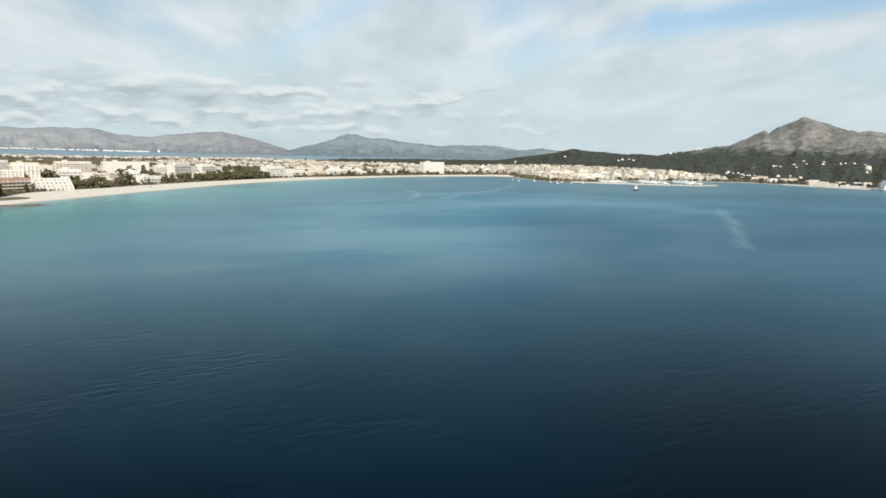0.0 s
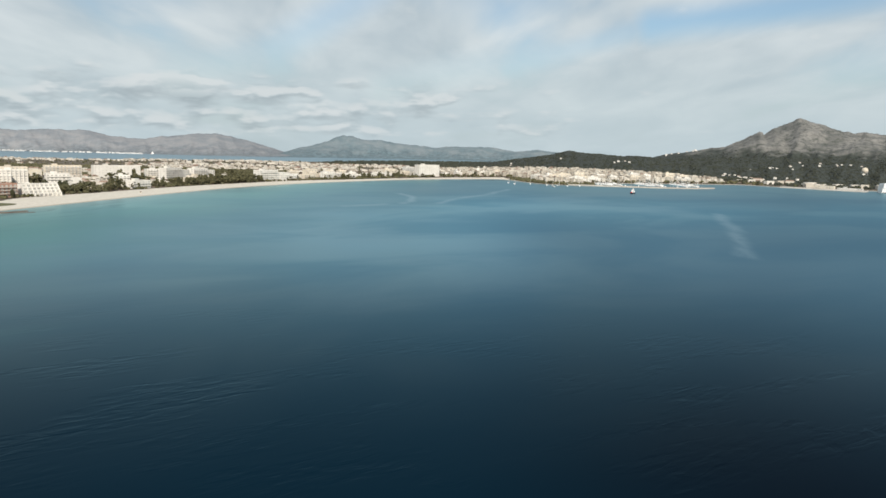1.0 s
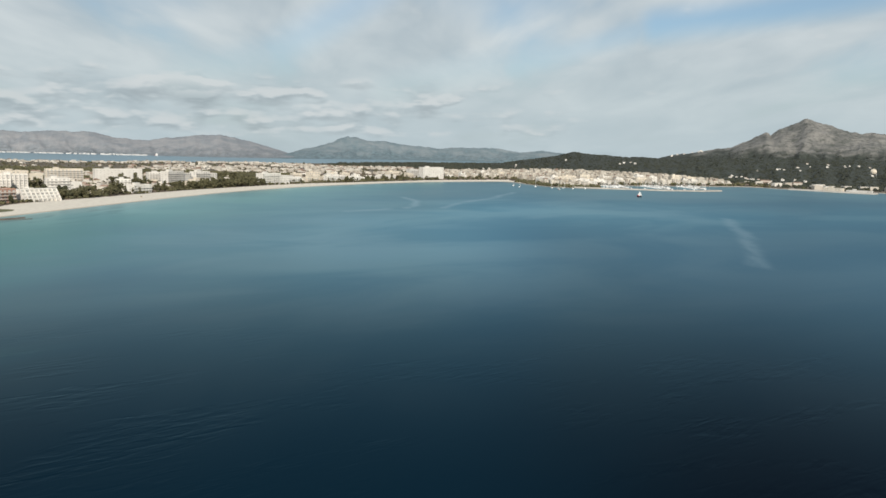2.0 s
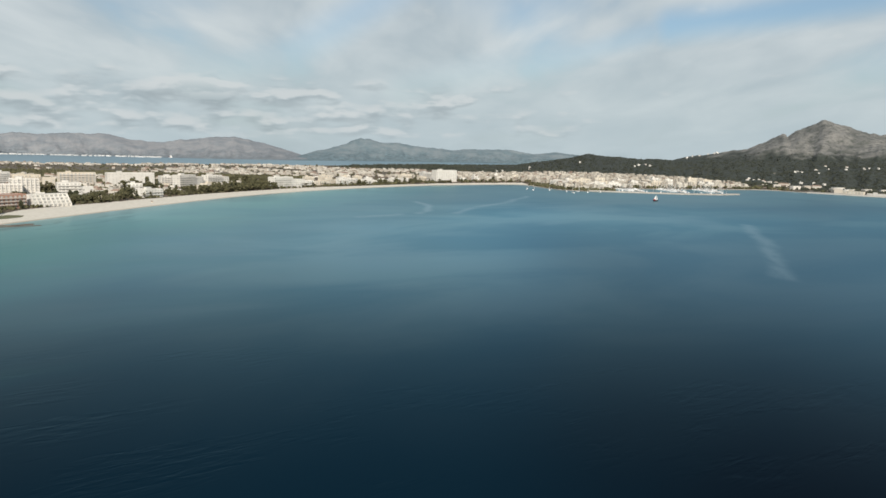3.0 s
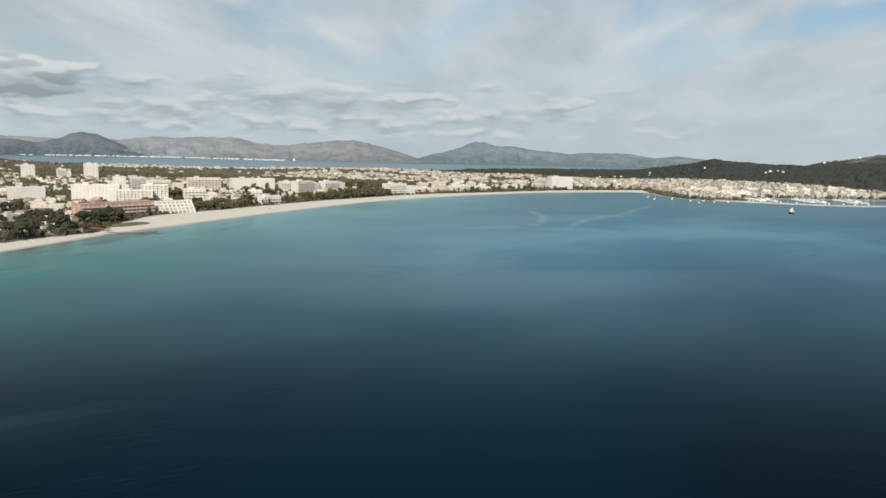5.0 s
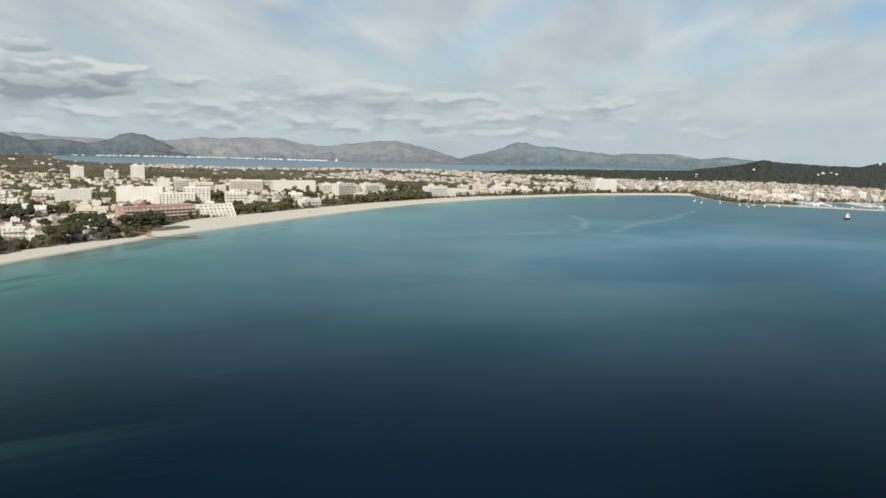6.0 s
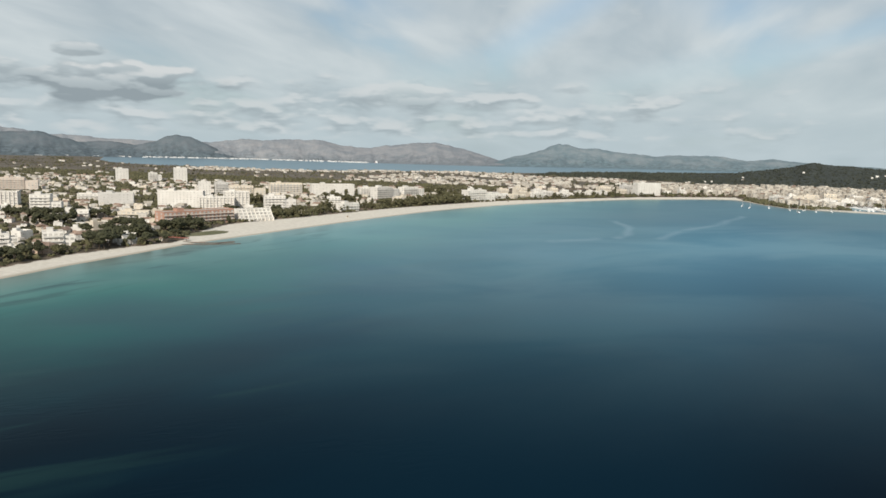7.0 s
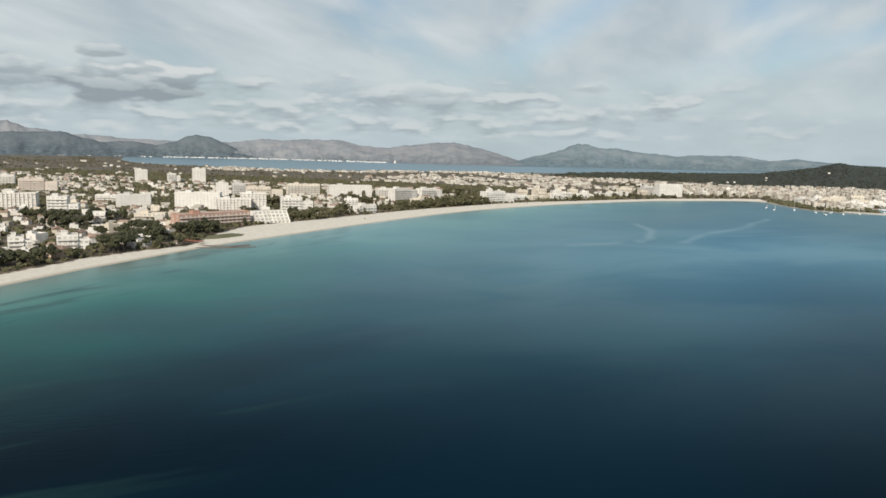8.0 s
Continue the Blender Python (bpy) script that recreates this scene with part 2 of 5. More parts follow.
    foam = math_node(t, "MULTIPLY", smooth(t, off, 7.0, 1.5), math_node(t, "MULTIPLY", smooth(t, wob, 0.42, 0.56), smooth(t, north, 560.0, 760.0)))
    col = mix_col(t, math_node(t, "MULTIPLY", foam, 0.8), col, (0.66, 0.68, 0.66))
    # wind: groups of short waves on the open water
    gust = noise_node(t, turned(t, p, 25.0, 55.0, 24.0), 1.0, 3.0, 0.55, 0.5)
    w1 = noise_node(t, turned(t, p, 36.0, 8.0, 2.6), 1.0, 2.0, 0.5, 0.5)
    w2 = noise_node(t, turned(t, p, 22.0, 19.0, 7.0), 1.0, 3.0, 0.5, 0.3)
    h = math_node(t, "ADD", math_node(t, "MULTIPLY", w1, 0.8), math_node(t, "MULTIPLY", w2, 0.3))
    breeze = math_node(t, "MULTIPLY", math_node(t, "MULTIPLY", smooth(t, north, 330.0, 150.0), smooth(t, gust, 0.47, 0.64)), 0.26)
    wave = nd(t, "ShaderNodeBump", Strength=breeze, Distance=0.7, Height=h).outputs[0]
    # the body of the water below, a blue gloss over it that grows towards grazing
    body = nd(t, "ShaderNodeBsdfDiffuse", Color=col, Roughness=0.0, Normal=wave).outputs[0]
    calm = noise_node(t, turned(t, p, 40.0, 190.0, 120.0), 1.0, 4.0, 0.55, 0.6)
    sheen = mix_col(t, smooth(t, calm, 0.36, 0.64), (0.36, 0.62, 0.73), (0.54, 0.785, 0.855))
    # gloss dimmed to the east: lens vignetting put into its colour
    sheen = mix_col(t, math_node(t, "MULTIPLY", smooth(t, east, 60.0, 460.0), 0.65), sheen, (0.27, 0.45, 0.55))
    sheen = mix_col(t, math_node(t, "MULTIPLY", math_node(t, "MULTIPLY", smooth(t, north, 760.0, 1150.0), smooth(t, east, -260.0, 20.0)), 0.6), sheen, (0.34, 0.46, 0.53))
    # the vignette mask darkens the gloss colour too
    sheen = mix_col(t, math_node(t, "MULTIPLY", east_vignette, 0.66), sheen, (0.20, 0.355, 0.455))
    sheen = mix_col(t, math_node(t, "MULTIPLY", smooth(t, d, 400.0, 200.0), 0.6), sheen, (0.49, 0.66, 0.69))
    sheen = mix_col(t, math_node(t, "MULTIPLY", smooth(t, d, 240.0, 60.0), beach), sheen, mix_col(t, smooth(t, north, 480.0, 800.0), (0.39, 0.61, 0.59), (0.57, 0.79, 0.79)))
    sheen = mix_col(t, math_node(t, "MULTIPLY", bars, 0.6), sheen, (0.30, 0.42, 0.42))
    # far bay again: haze put into the gloss colour
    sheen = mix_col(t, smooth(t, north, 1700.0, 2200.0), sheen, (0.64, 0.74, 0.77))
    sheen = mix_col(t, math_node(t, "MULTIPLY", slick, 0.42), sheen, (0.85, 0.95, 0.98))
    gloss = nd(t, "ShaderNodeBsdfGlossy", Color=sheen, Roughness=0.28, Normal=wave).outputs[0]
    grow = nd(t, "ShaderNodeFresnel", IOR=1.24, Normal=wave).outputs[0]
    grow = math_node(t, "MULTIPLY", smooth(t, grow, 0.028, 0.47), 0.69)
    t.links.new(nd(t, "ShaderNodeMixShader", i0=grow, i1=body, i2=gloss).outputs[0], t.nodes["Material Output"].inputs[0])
    return m


def ground_material():
    m, t, b = material("dry_ground", 0.95)
    p = spot(t)
    n1 = noise_node(t, p, 0.012, 5.0, 0.6)
    n2 = noise_node(t, p, 0.08, 5.0, 0.65)
    scrub = mix_col(t, smooth(t, n1, 0.40, 0.60), (0.145, 0.122, 0.092), (0.10, 0.084, 0.062))
    scrub = mix_col(t, smooth(t, n2, 0.50, 0.66), scrub, (0.065, 0.060, 0.036))
    # streets and yards
    town = mix_col(t, smooth(t, noise_node(t, p, 0.03, 3.0, 0.6), 0.46, 0.56), (0.165, 0.125, 0.088), (0.065, 0.052, 0.034))
    col = mix_col(t, smooth(t, attr(t, "town"), 0.2, 0.8), scrub, town)
    sand = mix_col(t, smooth(t, noise_node(t, p, 0.25, 5.0, 0.6), 0.35, 0.65), (0.57, 0.525, 0.445), (0.64, 0.595, 0.51))
    wet = smooth(t, attr(t, "inland"), 7.0, 1.5)
    sand = mix_col(t, wet, sand, (0.40, 0.355, 0.28))
    edge = math_node(t, "ADD", attr(t, "behind"), math_node(t, "MULTIPLY", math_node(t, "SUBTRACT", n2, 0.5), 14.0))
    col = mix_col(t, smooth(t, edge, -1.0, 1.5), sand, col)
    t.links.new(col, b.inputs["Base Color"])
    bump(t, b, n2, 0.3, 0.5)
    return m


def rock_material(name, rock_a, rock_b, bush, line, width, amount=0.6, relief=20.0):
    """Bare limestone above, scrub and pine below a wavering line."""
    m, t, b = material(name, 0.95)
    p = spot(t)
    n1 = noise_node(t, mapped(t, p, scale=(1, 1, 0.9)), 0.010, 7.0, 0.65)
    n2 = noise_node(t, p, 0.045, 6.0, 0.65)
    rock = mix_col(t, smooth(t, n1, 0.38, 0.62), rock_a, rock_b)
    z = nd(t, "ShaderNodeSeparateXYZ", i0=p).outputs[2]
    zz = math_node(t, "ADD", z, math_node(t, "MULTIPLY", math_node(t, "SUBTRACT", n1, 0.5), 130.0))
    low = smooth(t, zz, line + width, line - width)
    patch = math_node(t, "MULTIPLY", smooth(t, n2, 0.48, 0.62), amount)
    f = math_node(t, "MAXIMUM", low, patch)
    bushes = mix_col(t, smooth(t, n2, 0.35, 0.65), tuple(c * 0.7 for c in bush), tuple(c * 1.3 for c in bush))
    t.links.new(mix_col(t, f, rock, bushes), b.inputs["Base Color"])
    bump(t, b, math_node(t, "ADD", n1, math_node(t, "MULTIPLY", n2, 0.4)), 0.8, relief)
    return m


SEA = sea_material()
GROUND = ground_material()
# Distance haze is put into these base colours: pale grey and blue stone and scrub.
HAZED_ROCK = rock_material("far_hazed_limestone", (0.195, 0.213, 0.232), (0.265, 0.268, 0.275), (0.16, 0.18, 0.195), 25, 40, 0.4, 7.0)
HAZE_BLUE_ROCK = rock_material("far_haze_blue_limestone", (0.13, 0.178, 0.20), (0.205, 0.238, 0.252), (0.115, 0.162, 0.182), 40, 40, 0.5, 7.0)
# Cloud shadow and haze are put into this darker blue-grey base colour.
SHADED_ROCK = rock_material("far_shaded_slope", (0.10, 0.125, 0.14), (0.13, 0.15, 0.165), (0.085, 0.11, 0.125), 60, 40, 0.6, 6.0)
NEAR_ROCK = rock_material("limestone_mountain", (0.125, 0.127, 0.118), (0.225, 0.217, 0.20), (0.034, 0.041, 0.034), 88, 26, 0.7, 15.0)
WOODED = rock_material("pine_hill", (0.052, 0.058, 0.047), (0.075, 0.078, 0.062), (0.034, 0.041, 0.034), 400, 30, 0.9, 14.0)

# ---- materials of the things ----
def island_tone(name, a, b, rough=0.9, fine=0.6):
    """Tone that changes from piece to piece of one mesh, and with the grain."""
    m, t, bs = material(name, rough)
    rnd = t.nodes.new("ShaderNodeNewGeometry").outputs["Random Per Island"]
    n = noise_node(t, place(t), fine, 4.0, 0.6)
    f = math_node(t, "ADD", math_node(t, "MULTIPLY", rnd, 0.65), math_node(t, "MULTIPLY", n, 0.35))
    t.links.new(mix_col(t, f, a, b), bs.inputs["Base Color"])
    bump(t, bs, n, 0.5, 0.3)
    return m


def glass_material():
    m, t, b = material("window_glass", 0.12, 0.0, 1.5)
    rnd = t.nodes.new("ShaderNodeObjectInfo").outputs["Random"]
    t.links.new(mix_col(t, rnd, (0.30, 0.29, 0.27), (0.60, 0.57, 0.52)), b.inputs["Base Color"])
    return m


WHITE = two_tone("white_render", (0.62, 0.59, 0.54), (0.75, 0.725, 0.675), 1.2, 0.08, 0.85, vary=0.10)
CREAM = two_tone("cream_render", (0.58, 0.51, 0.41), (0.68, 0.62, 0.52), 1.2, 0.08, 0.85, vary=0.10)
GREYW = two_tone("pale_grey_render", (0.51, 0.495, 0.465), (0.62, 0.60, 0.565), 1.2, 0.06, 0.85, vary=0.06)
SALMON = two_tone("terracotta_render", (0.38, 0.215, 0.155), (0.47, 0.285, 0.215), 1.2, 0.08, 0.85)
PEACH = two_tone("peach_render", (0.55, 0.40, 0.30), (0.62, 0.48, 0.37), 1.2, 0.08, 0.85)
PALEPEACH = two_tone("pale_peach_render", (0.55, 0.47, 0.40), (0.63, 0.555, 0.48), 1.2, 0.08, 0.85)
DARKSTONE = two_tone("wet_stone", (0.085, 0.07, 0.055), (0.16, 0.135, 0.11), 1.0, 0.1, 0.7, 0.5, 0.3)
ROOFGREY = two_tone("gravel_roof", (0.28, 0.25, 0.21), (0.44, 0.40, 0.35), 3.0, 0.1, 0.95, vary=0.15)
TILE = two_tone("clay_roof_tile", (0.17, 0.115, 0.085), (0.34, 0.245, 0.19), 2.5, 0.2, 0.9, 0.4, 0.1, vary=0.22)
STONE = two_tone("harbour_stone", (0.24, 0.225, 0.20), (0.38, 0.36, 0.32), 1.0, 0.05, 0.95, 0.5, 0.3, vary=0.1)
PAVED = two_tone("concrete_quay", (0.34, 0.325, 0.295), (0.46, 0.44, 0.40), 1.0, 0.04, 0.9)
BARK = two_tone("bark", (0.06, 0.045, 0.032), (0.11, 0.085, 0.06), 4.0, 0.5, 0.95, 0.5, 0.1)
HULL = two_tone("white_hull", (0.70, 0.70, 0.69), (0.80, 0.80, 0.79), 1.0, 0.2, 0.3, 0.02, 0.01, vary=0.08)
DARKHULL = two_tone("navy_hull", (0.018, 0.022, 0.035), (0.03, 0.035, 0.05), 1.0, 0.2, 0.35, 0.02, 0.01)
SAIL = two_tone("sailcloth", (0.68, 0.67, 0.64), (0.78, 0.77, 0.74), 2.0, 0.3, 0.8, 0.05, 0.02)
REDSAIL = two_tone("red_sailcloth", (0.40, 0.035, 0.03), (0.50, 0.06, 0.045), 2.0, 0.3, 0.8, 0.05, 0.02)
METAL = two_tone("mast_alloy", (0.45, 0.46, 0.47), (0.58, 0.59, 0.60), 3.0, 0.5, 0.4, 0.02, 0.01, metallic=0.7)
RED = two_tone("faded_red_boards", (0.28, 0.07, 0.05), (0.36, 0.11, 0.075), 3.0, 0.3, 0.85)
LAWN = two_tone("lawn_grass", (0.10, 0.105, 0.05), (0.165, 0.155, 0.085), 1.5, 0.08, 0.95, 0.6, 0.2)
GLASS = glass_material()
DARKWOOD = two_tone("dark_shutter", (0.05, 0.06, 0.045), (0.09, 0.10, 0.07), 3.0, 0.5, 0.7, vary=0.3)
PINE = island_tone("pine_needles", (0.024, 0.027, 0.013), (0.072, 0.072, 0.034))
LEAF = island_tone("broad_leaves", (0.040, 0.041, 0.019), (0.125, 0.114, 0.056))
HILLPINE = island_tone("hill_pine_needles", (0.022, 0.027, 0.019), (0.050, 0.054, 0.037))
SCRUBLEAF = island_tone("dry_scrub", (0.060, 0.052, 0.030), (0.175, 0.145, 0.092))
FARWALL = island_tone("far_house_walls", (0.36, 0.315, 0.255), (0.74, 0.71, 0.655), 0.9, 0.1)
PALEWALL = island_tone("pale_village_walls", (0.27, 0.23, 0.18), (0.74, 0.70, 0.63), 0.9, 0.1)
PORTWALL = island_tone("harbour_house_walls", (0.18, 0.15, 0.115), (0.68, 0.635, 0.555), 0.9, 0.1)
SHOREWALL = island_tone("far_white_walls", (0.42, 0.42, 0.42), (0.66, 0.66, 0.65), 0.9, 0.1)

# ---- the large structure: sea, land, mountains ----
SHORE = [(-330, -2500), (-366, -400), (-376, 100), (-377, 420), (-379, 480), (-377, 530), (-375, 600), (-370, 640), (-359, 705), (-350, 760), (-338, 830),
         (-320, 920), (-301, 1010), (-272, 1100), (-240, 1180), (-205, 1250), (-160, 1325), (-100, 1410), (-40, 1485), (40, 1545), (100, 1586), (134, 1594)]
PORT = [(152, 1560), (176, 1460), (203, 1402), (250, 1382), (292, 1384), (304, 1500), (420, 1540), (560, 1585), (640, 1610), (680, 1590), (700, 1540), (780, 1470),
        (900, 1440), (1250, 1400), (2200, 1350), (4800, 1500)]
BAY = [(4800, 4500), (1500, 4900), (700, 4700), (420, 3950), (150, 3600), (-140, 3420), (-330, 3150), (-440, 2960), (-640, 2780), (-860, 2620), (-1040, 2500), (-1138, 2420), (-1290, 2300), (-1450, 2330),
       (-1731, 2400), (-1949, 2450), (-2175, 2590), (-2450, 2850), (-2640, 3080), (-2820, 3300), (-6000, 3300), (-6000, -2500)]
BACK = [(-360, -2500), (-394, -400), (-402, 100), (-403, 445), (-405, 510), (-403, 540), (-396, 575), (-388, 605), (-398, 640), (-414, 690), (-421, 744), (-408, 795), (-392, 850),
        (-372, 930), (-352, 1010), (-318, 1100), (-282, 1190), (-238, 1275), (-185, 1345), (-115, 1440), (-52, 1515), (30, 1575), (95, 1612), (140, 1625)]


def side(px, py, poly):
    """Distance to the polygon's edge, positive inside."""
    q = np.array(poly, float)
    best, inside = np.full(px.shape, 1e18), np.zeros(px.shape, bool)
    for (ax, ay), (bx, by) in zip(q, np.roll(q, -1, 0)):
        ex, ey = bx - ax, by - ay
        u = np.clip(((px - ax) * ex + (py - ay) * ey) / (ex * ex + ey * ey), 0, 1)
        best = np.minimum(best, (px - ax - u * ex) ** 2 + (py - ay - u * ey) ** 2)
        if ay != by:
            inside ^= ((ay > py) != (by > py)) & (px < ex * (py - ay) / ey + ax)
    return np.sqrt(best) * np.where(inside, 1, -1)


LAND = SHORE + PORT + BAY
INNER = BACK + [(156, 1566)] + [(x + 2, y + 8) for x, y in PORT[1:]] + BAY


def spread(*pieces):
    """Grid lines: (from, to, step) pieces, end to end."""
    v = [np.arange(a, b, s) for a, b, s in pieces]
    return np.concatenate(v + [np.array([float(pieces[-1][1])])])


def sheet(name, xs, ys, z, mat, label, category, attrs):
    nx, ny = len(xs), len(ys)
    gx, gy = np.meshgrid(xs, ys)
    co = np.stack([gx, gy, z], -1).reshape(-1, 3)
    i = (np.arange(ny - 1)[:, None] * nx + np.arange(nx - 1)[None]).ravel()
    faces = np.stack([i, i + 1, i + nx + 1, i + nx], 1)
    me = bpy.data.meshes.new(name)
    me.from_pydata(co.tolist(), [], faces.tolist())
    me.polygons.foreach_set("use_smooth", np.ones(len(faces), bool))
    for key, value in attrs.items():
        me.attributes.new(key, "FLOAT", "POINT").data.foreach_set("value", value.ravel().astype(np.float32))
    me.materials.append(mat)
    return tagged(new(name, me), label, category, kind="structure")


def land_z(x, y):
    """Height of the open land."""
    d = side(np.asarray(x, float), np.asarray(y, float), LAND)
    return np.where(d < 0, np.maximum(d * 0.05, -3.0), np.minimum(d * 0.055, 2.2) + np.clip(d - 60, 0, 1500) * 0.002 + np.minimum(d / 60, 1) * 13 * np.exp(-((np.asarray(x) - 300) / 360) ** 2 - ((np.asarray(y) - 1830) / 190) ** 2))


def ground_z(x, y):
    return float(land_z(np.array([x]), np.array([y]))[0])


def town_mask(x, y):
    """How built-up the land is, 0 to 1."""
    a = np.clip(1.2 - (side(x, y, SHORE + [(138, 1750), (-250, 1700), (-900, 1350), (-1500, 900), (-1500, -2500)]) < 0) * 2.0, 0, 1)
    b = (side(x, y, PORT[:10] + [(900, 1800), (500, 1900), (-100, 1950), (-250, 1700), (100, 1600)]) > 0) * 1.0
    return np.maximum(a, b)


def sea_depth(x, y):
    """Depth value in metres behind the water colour: less towards bay head and beach."""
    # Its growth to the south and east also carries lens vignetting into the colour.
    return np.where(y > 2000, 11.0, np.clip(4.0 + (900 - y) * 0.018 + np.clip(x + 60, 0, 700) * 0.010, 3.0, 40.0))


def build_sea():
    xs = spread((-9000, -700, 400), (-700, 900, 16), (900, 9000, 300))
    ys = spread((-6000, -200, 200), (-200, 1700, 16), (1700, 9000, 300))
    gx, gy = np.meshgrid(xs, ys)
    # offshore is held at 900 in the far bay, clear of the shore tints
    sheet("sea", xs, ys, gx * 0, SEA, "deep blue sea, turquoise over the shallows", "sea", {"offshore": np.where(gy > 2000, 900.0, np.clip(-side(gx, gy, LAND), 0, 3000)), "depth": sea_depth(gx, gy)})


def build_land():
    xs = spread((-6000, -3000, 120), (-3000, -700, 40), (-700, 800, 10), (800, 2000, 40), (2000, 4800, 100))
    ys = spread((-2500, 0, 120), (0, 300, 30), (300, 1700, 10), (1700, 3200, 30), (3200, 4900, 80))
    gx, gy = np.meshgrid(xs, ys)
    sheet("ground", xs, ys, land_z(gx, gy), GROUND, "flat coastal land with a pale sand beach and dry scrub", "ground",
          {"inland": side(gx, gy, LAND), "behind": side(gx, gy, INNER), "town": town_mask(gx, gy)})


def fbm(v, octaves=5):
    return noise.fractal(Vector(v), 1.0, 2.0, octaves)


def range_mesh(name, mat, label, crest, front, ridge, back, step, rows, rough, seed, foot=0.0, power=1.25, sink=-2.0, gully=0.20):
    """A mountain range in a sweep round the bay. crest: bearing and height; front, ridge, back: bearing-wise distances of foot, crest and rear."""
    az = np.arange(crest[0][0], crest[-1][0] + step / 2, step)
    hs = np.interp(az, [c[0] for c in crest], [c[1] for c in crest])
    fr = np.interp(az, [c[0] for c in front], [c[1] for c in front])
    k = max(1, int(2.2 / step))
    pad = np.pad(hs, k, mode="edge")
    soft_hs = np.convolve(pad, np.hanning(2 * k + 3)[1:-1] / np.hanning(2 * k + 3)[1:-1].sum(), "valid")
    verts, faces = [], []
    n_back = max(3, rows // 4)
    for i, a in enumerate(az):
        sa, ca = math.sin(radians(a)), math.cos(radians(a))
        wob = fbm((a * 0.35, seed, 0.0)) * 0.5
        for j in range(rows + n_back + 1):
            u = j / rows
            if u <= 1:
                d = fr[i] + (ridge - fr[i]) * u
                shape = u ** power
            else:
                v = (j - rows) / n_back
                d, shape = ridge + (back - ridge) * v, 1 - 0.8 * v
            x, y = d * sa, d * ca
            n = fbm((x * 0.0042 + seed, y * 0.0042, seed), 6)
            spur = 1 - abs(fbm((a * 0.55 + seed, u * 0.6 + wob, 3.1), 4)) * 1.6
            fade = min(1.0, 4 * u) * (1 - 0.75 * u if u < 1 else 0.25)
            top = 1 - min(1.0, u)
            b = a + 2.2 * top * fbm((u * 2.4 + seed, a * 0.25, 1.7), 4)
            e = min(1.0, 1.6 * top)
            crag = (1 - e) * np.interp(b, az, hs) + e * np.interp(b, az, soft_hs)
            z = crag * shape + rough * fade * n + hs[i] * gully * (spur - 0.5) * fade
            z += (fbm((x * 0.03, y * 0.03, seed)) * 0.028 + n * 0.02) * hs[i] * min(1.0, 3 * u)
            verts.append((x, y, foot + max(z, sink if j else sink - 2.0)))
    m = rows + n_back + 1
    for i in range(len(az) - 1):
        for j in range(m - 1):
            k = i * m + j
            faces.append((k, k + m, k + m + 1, k + 1))
    me = bpy.data.meshes.new(name)
    me.from_pydata(verts, [], faces)
    me.polygons.foreach_set("use_smooth", np.ones(len(faces), bool))
    me.materials.append(mat)
    HEIGHTS[name] = (az, fr, ridge, rows, np.array(verts).reshape(len(az), m, 3)[:, :rows + 1, 2])
    return tagged(new(name, me), label, "mountain", kind="structure")


HEIGHTS = {}


def hill_z(name, bearing, distance):
    """Height of a hill's front slope at a bearing and distance."""
    az, fr, ridge, rows, z = HEIGHTS[name]
    i = int(np.clip(np.searchsorted(az, bearing), 0, len(az) - 1))
    u = np.clip((distance - fr[i]) / (ridge - fr[i]), 0, 1) * rows
    return float(np.interp(u, np.arange(rows + 1), z[i]))


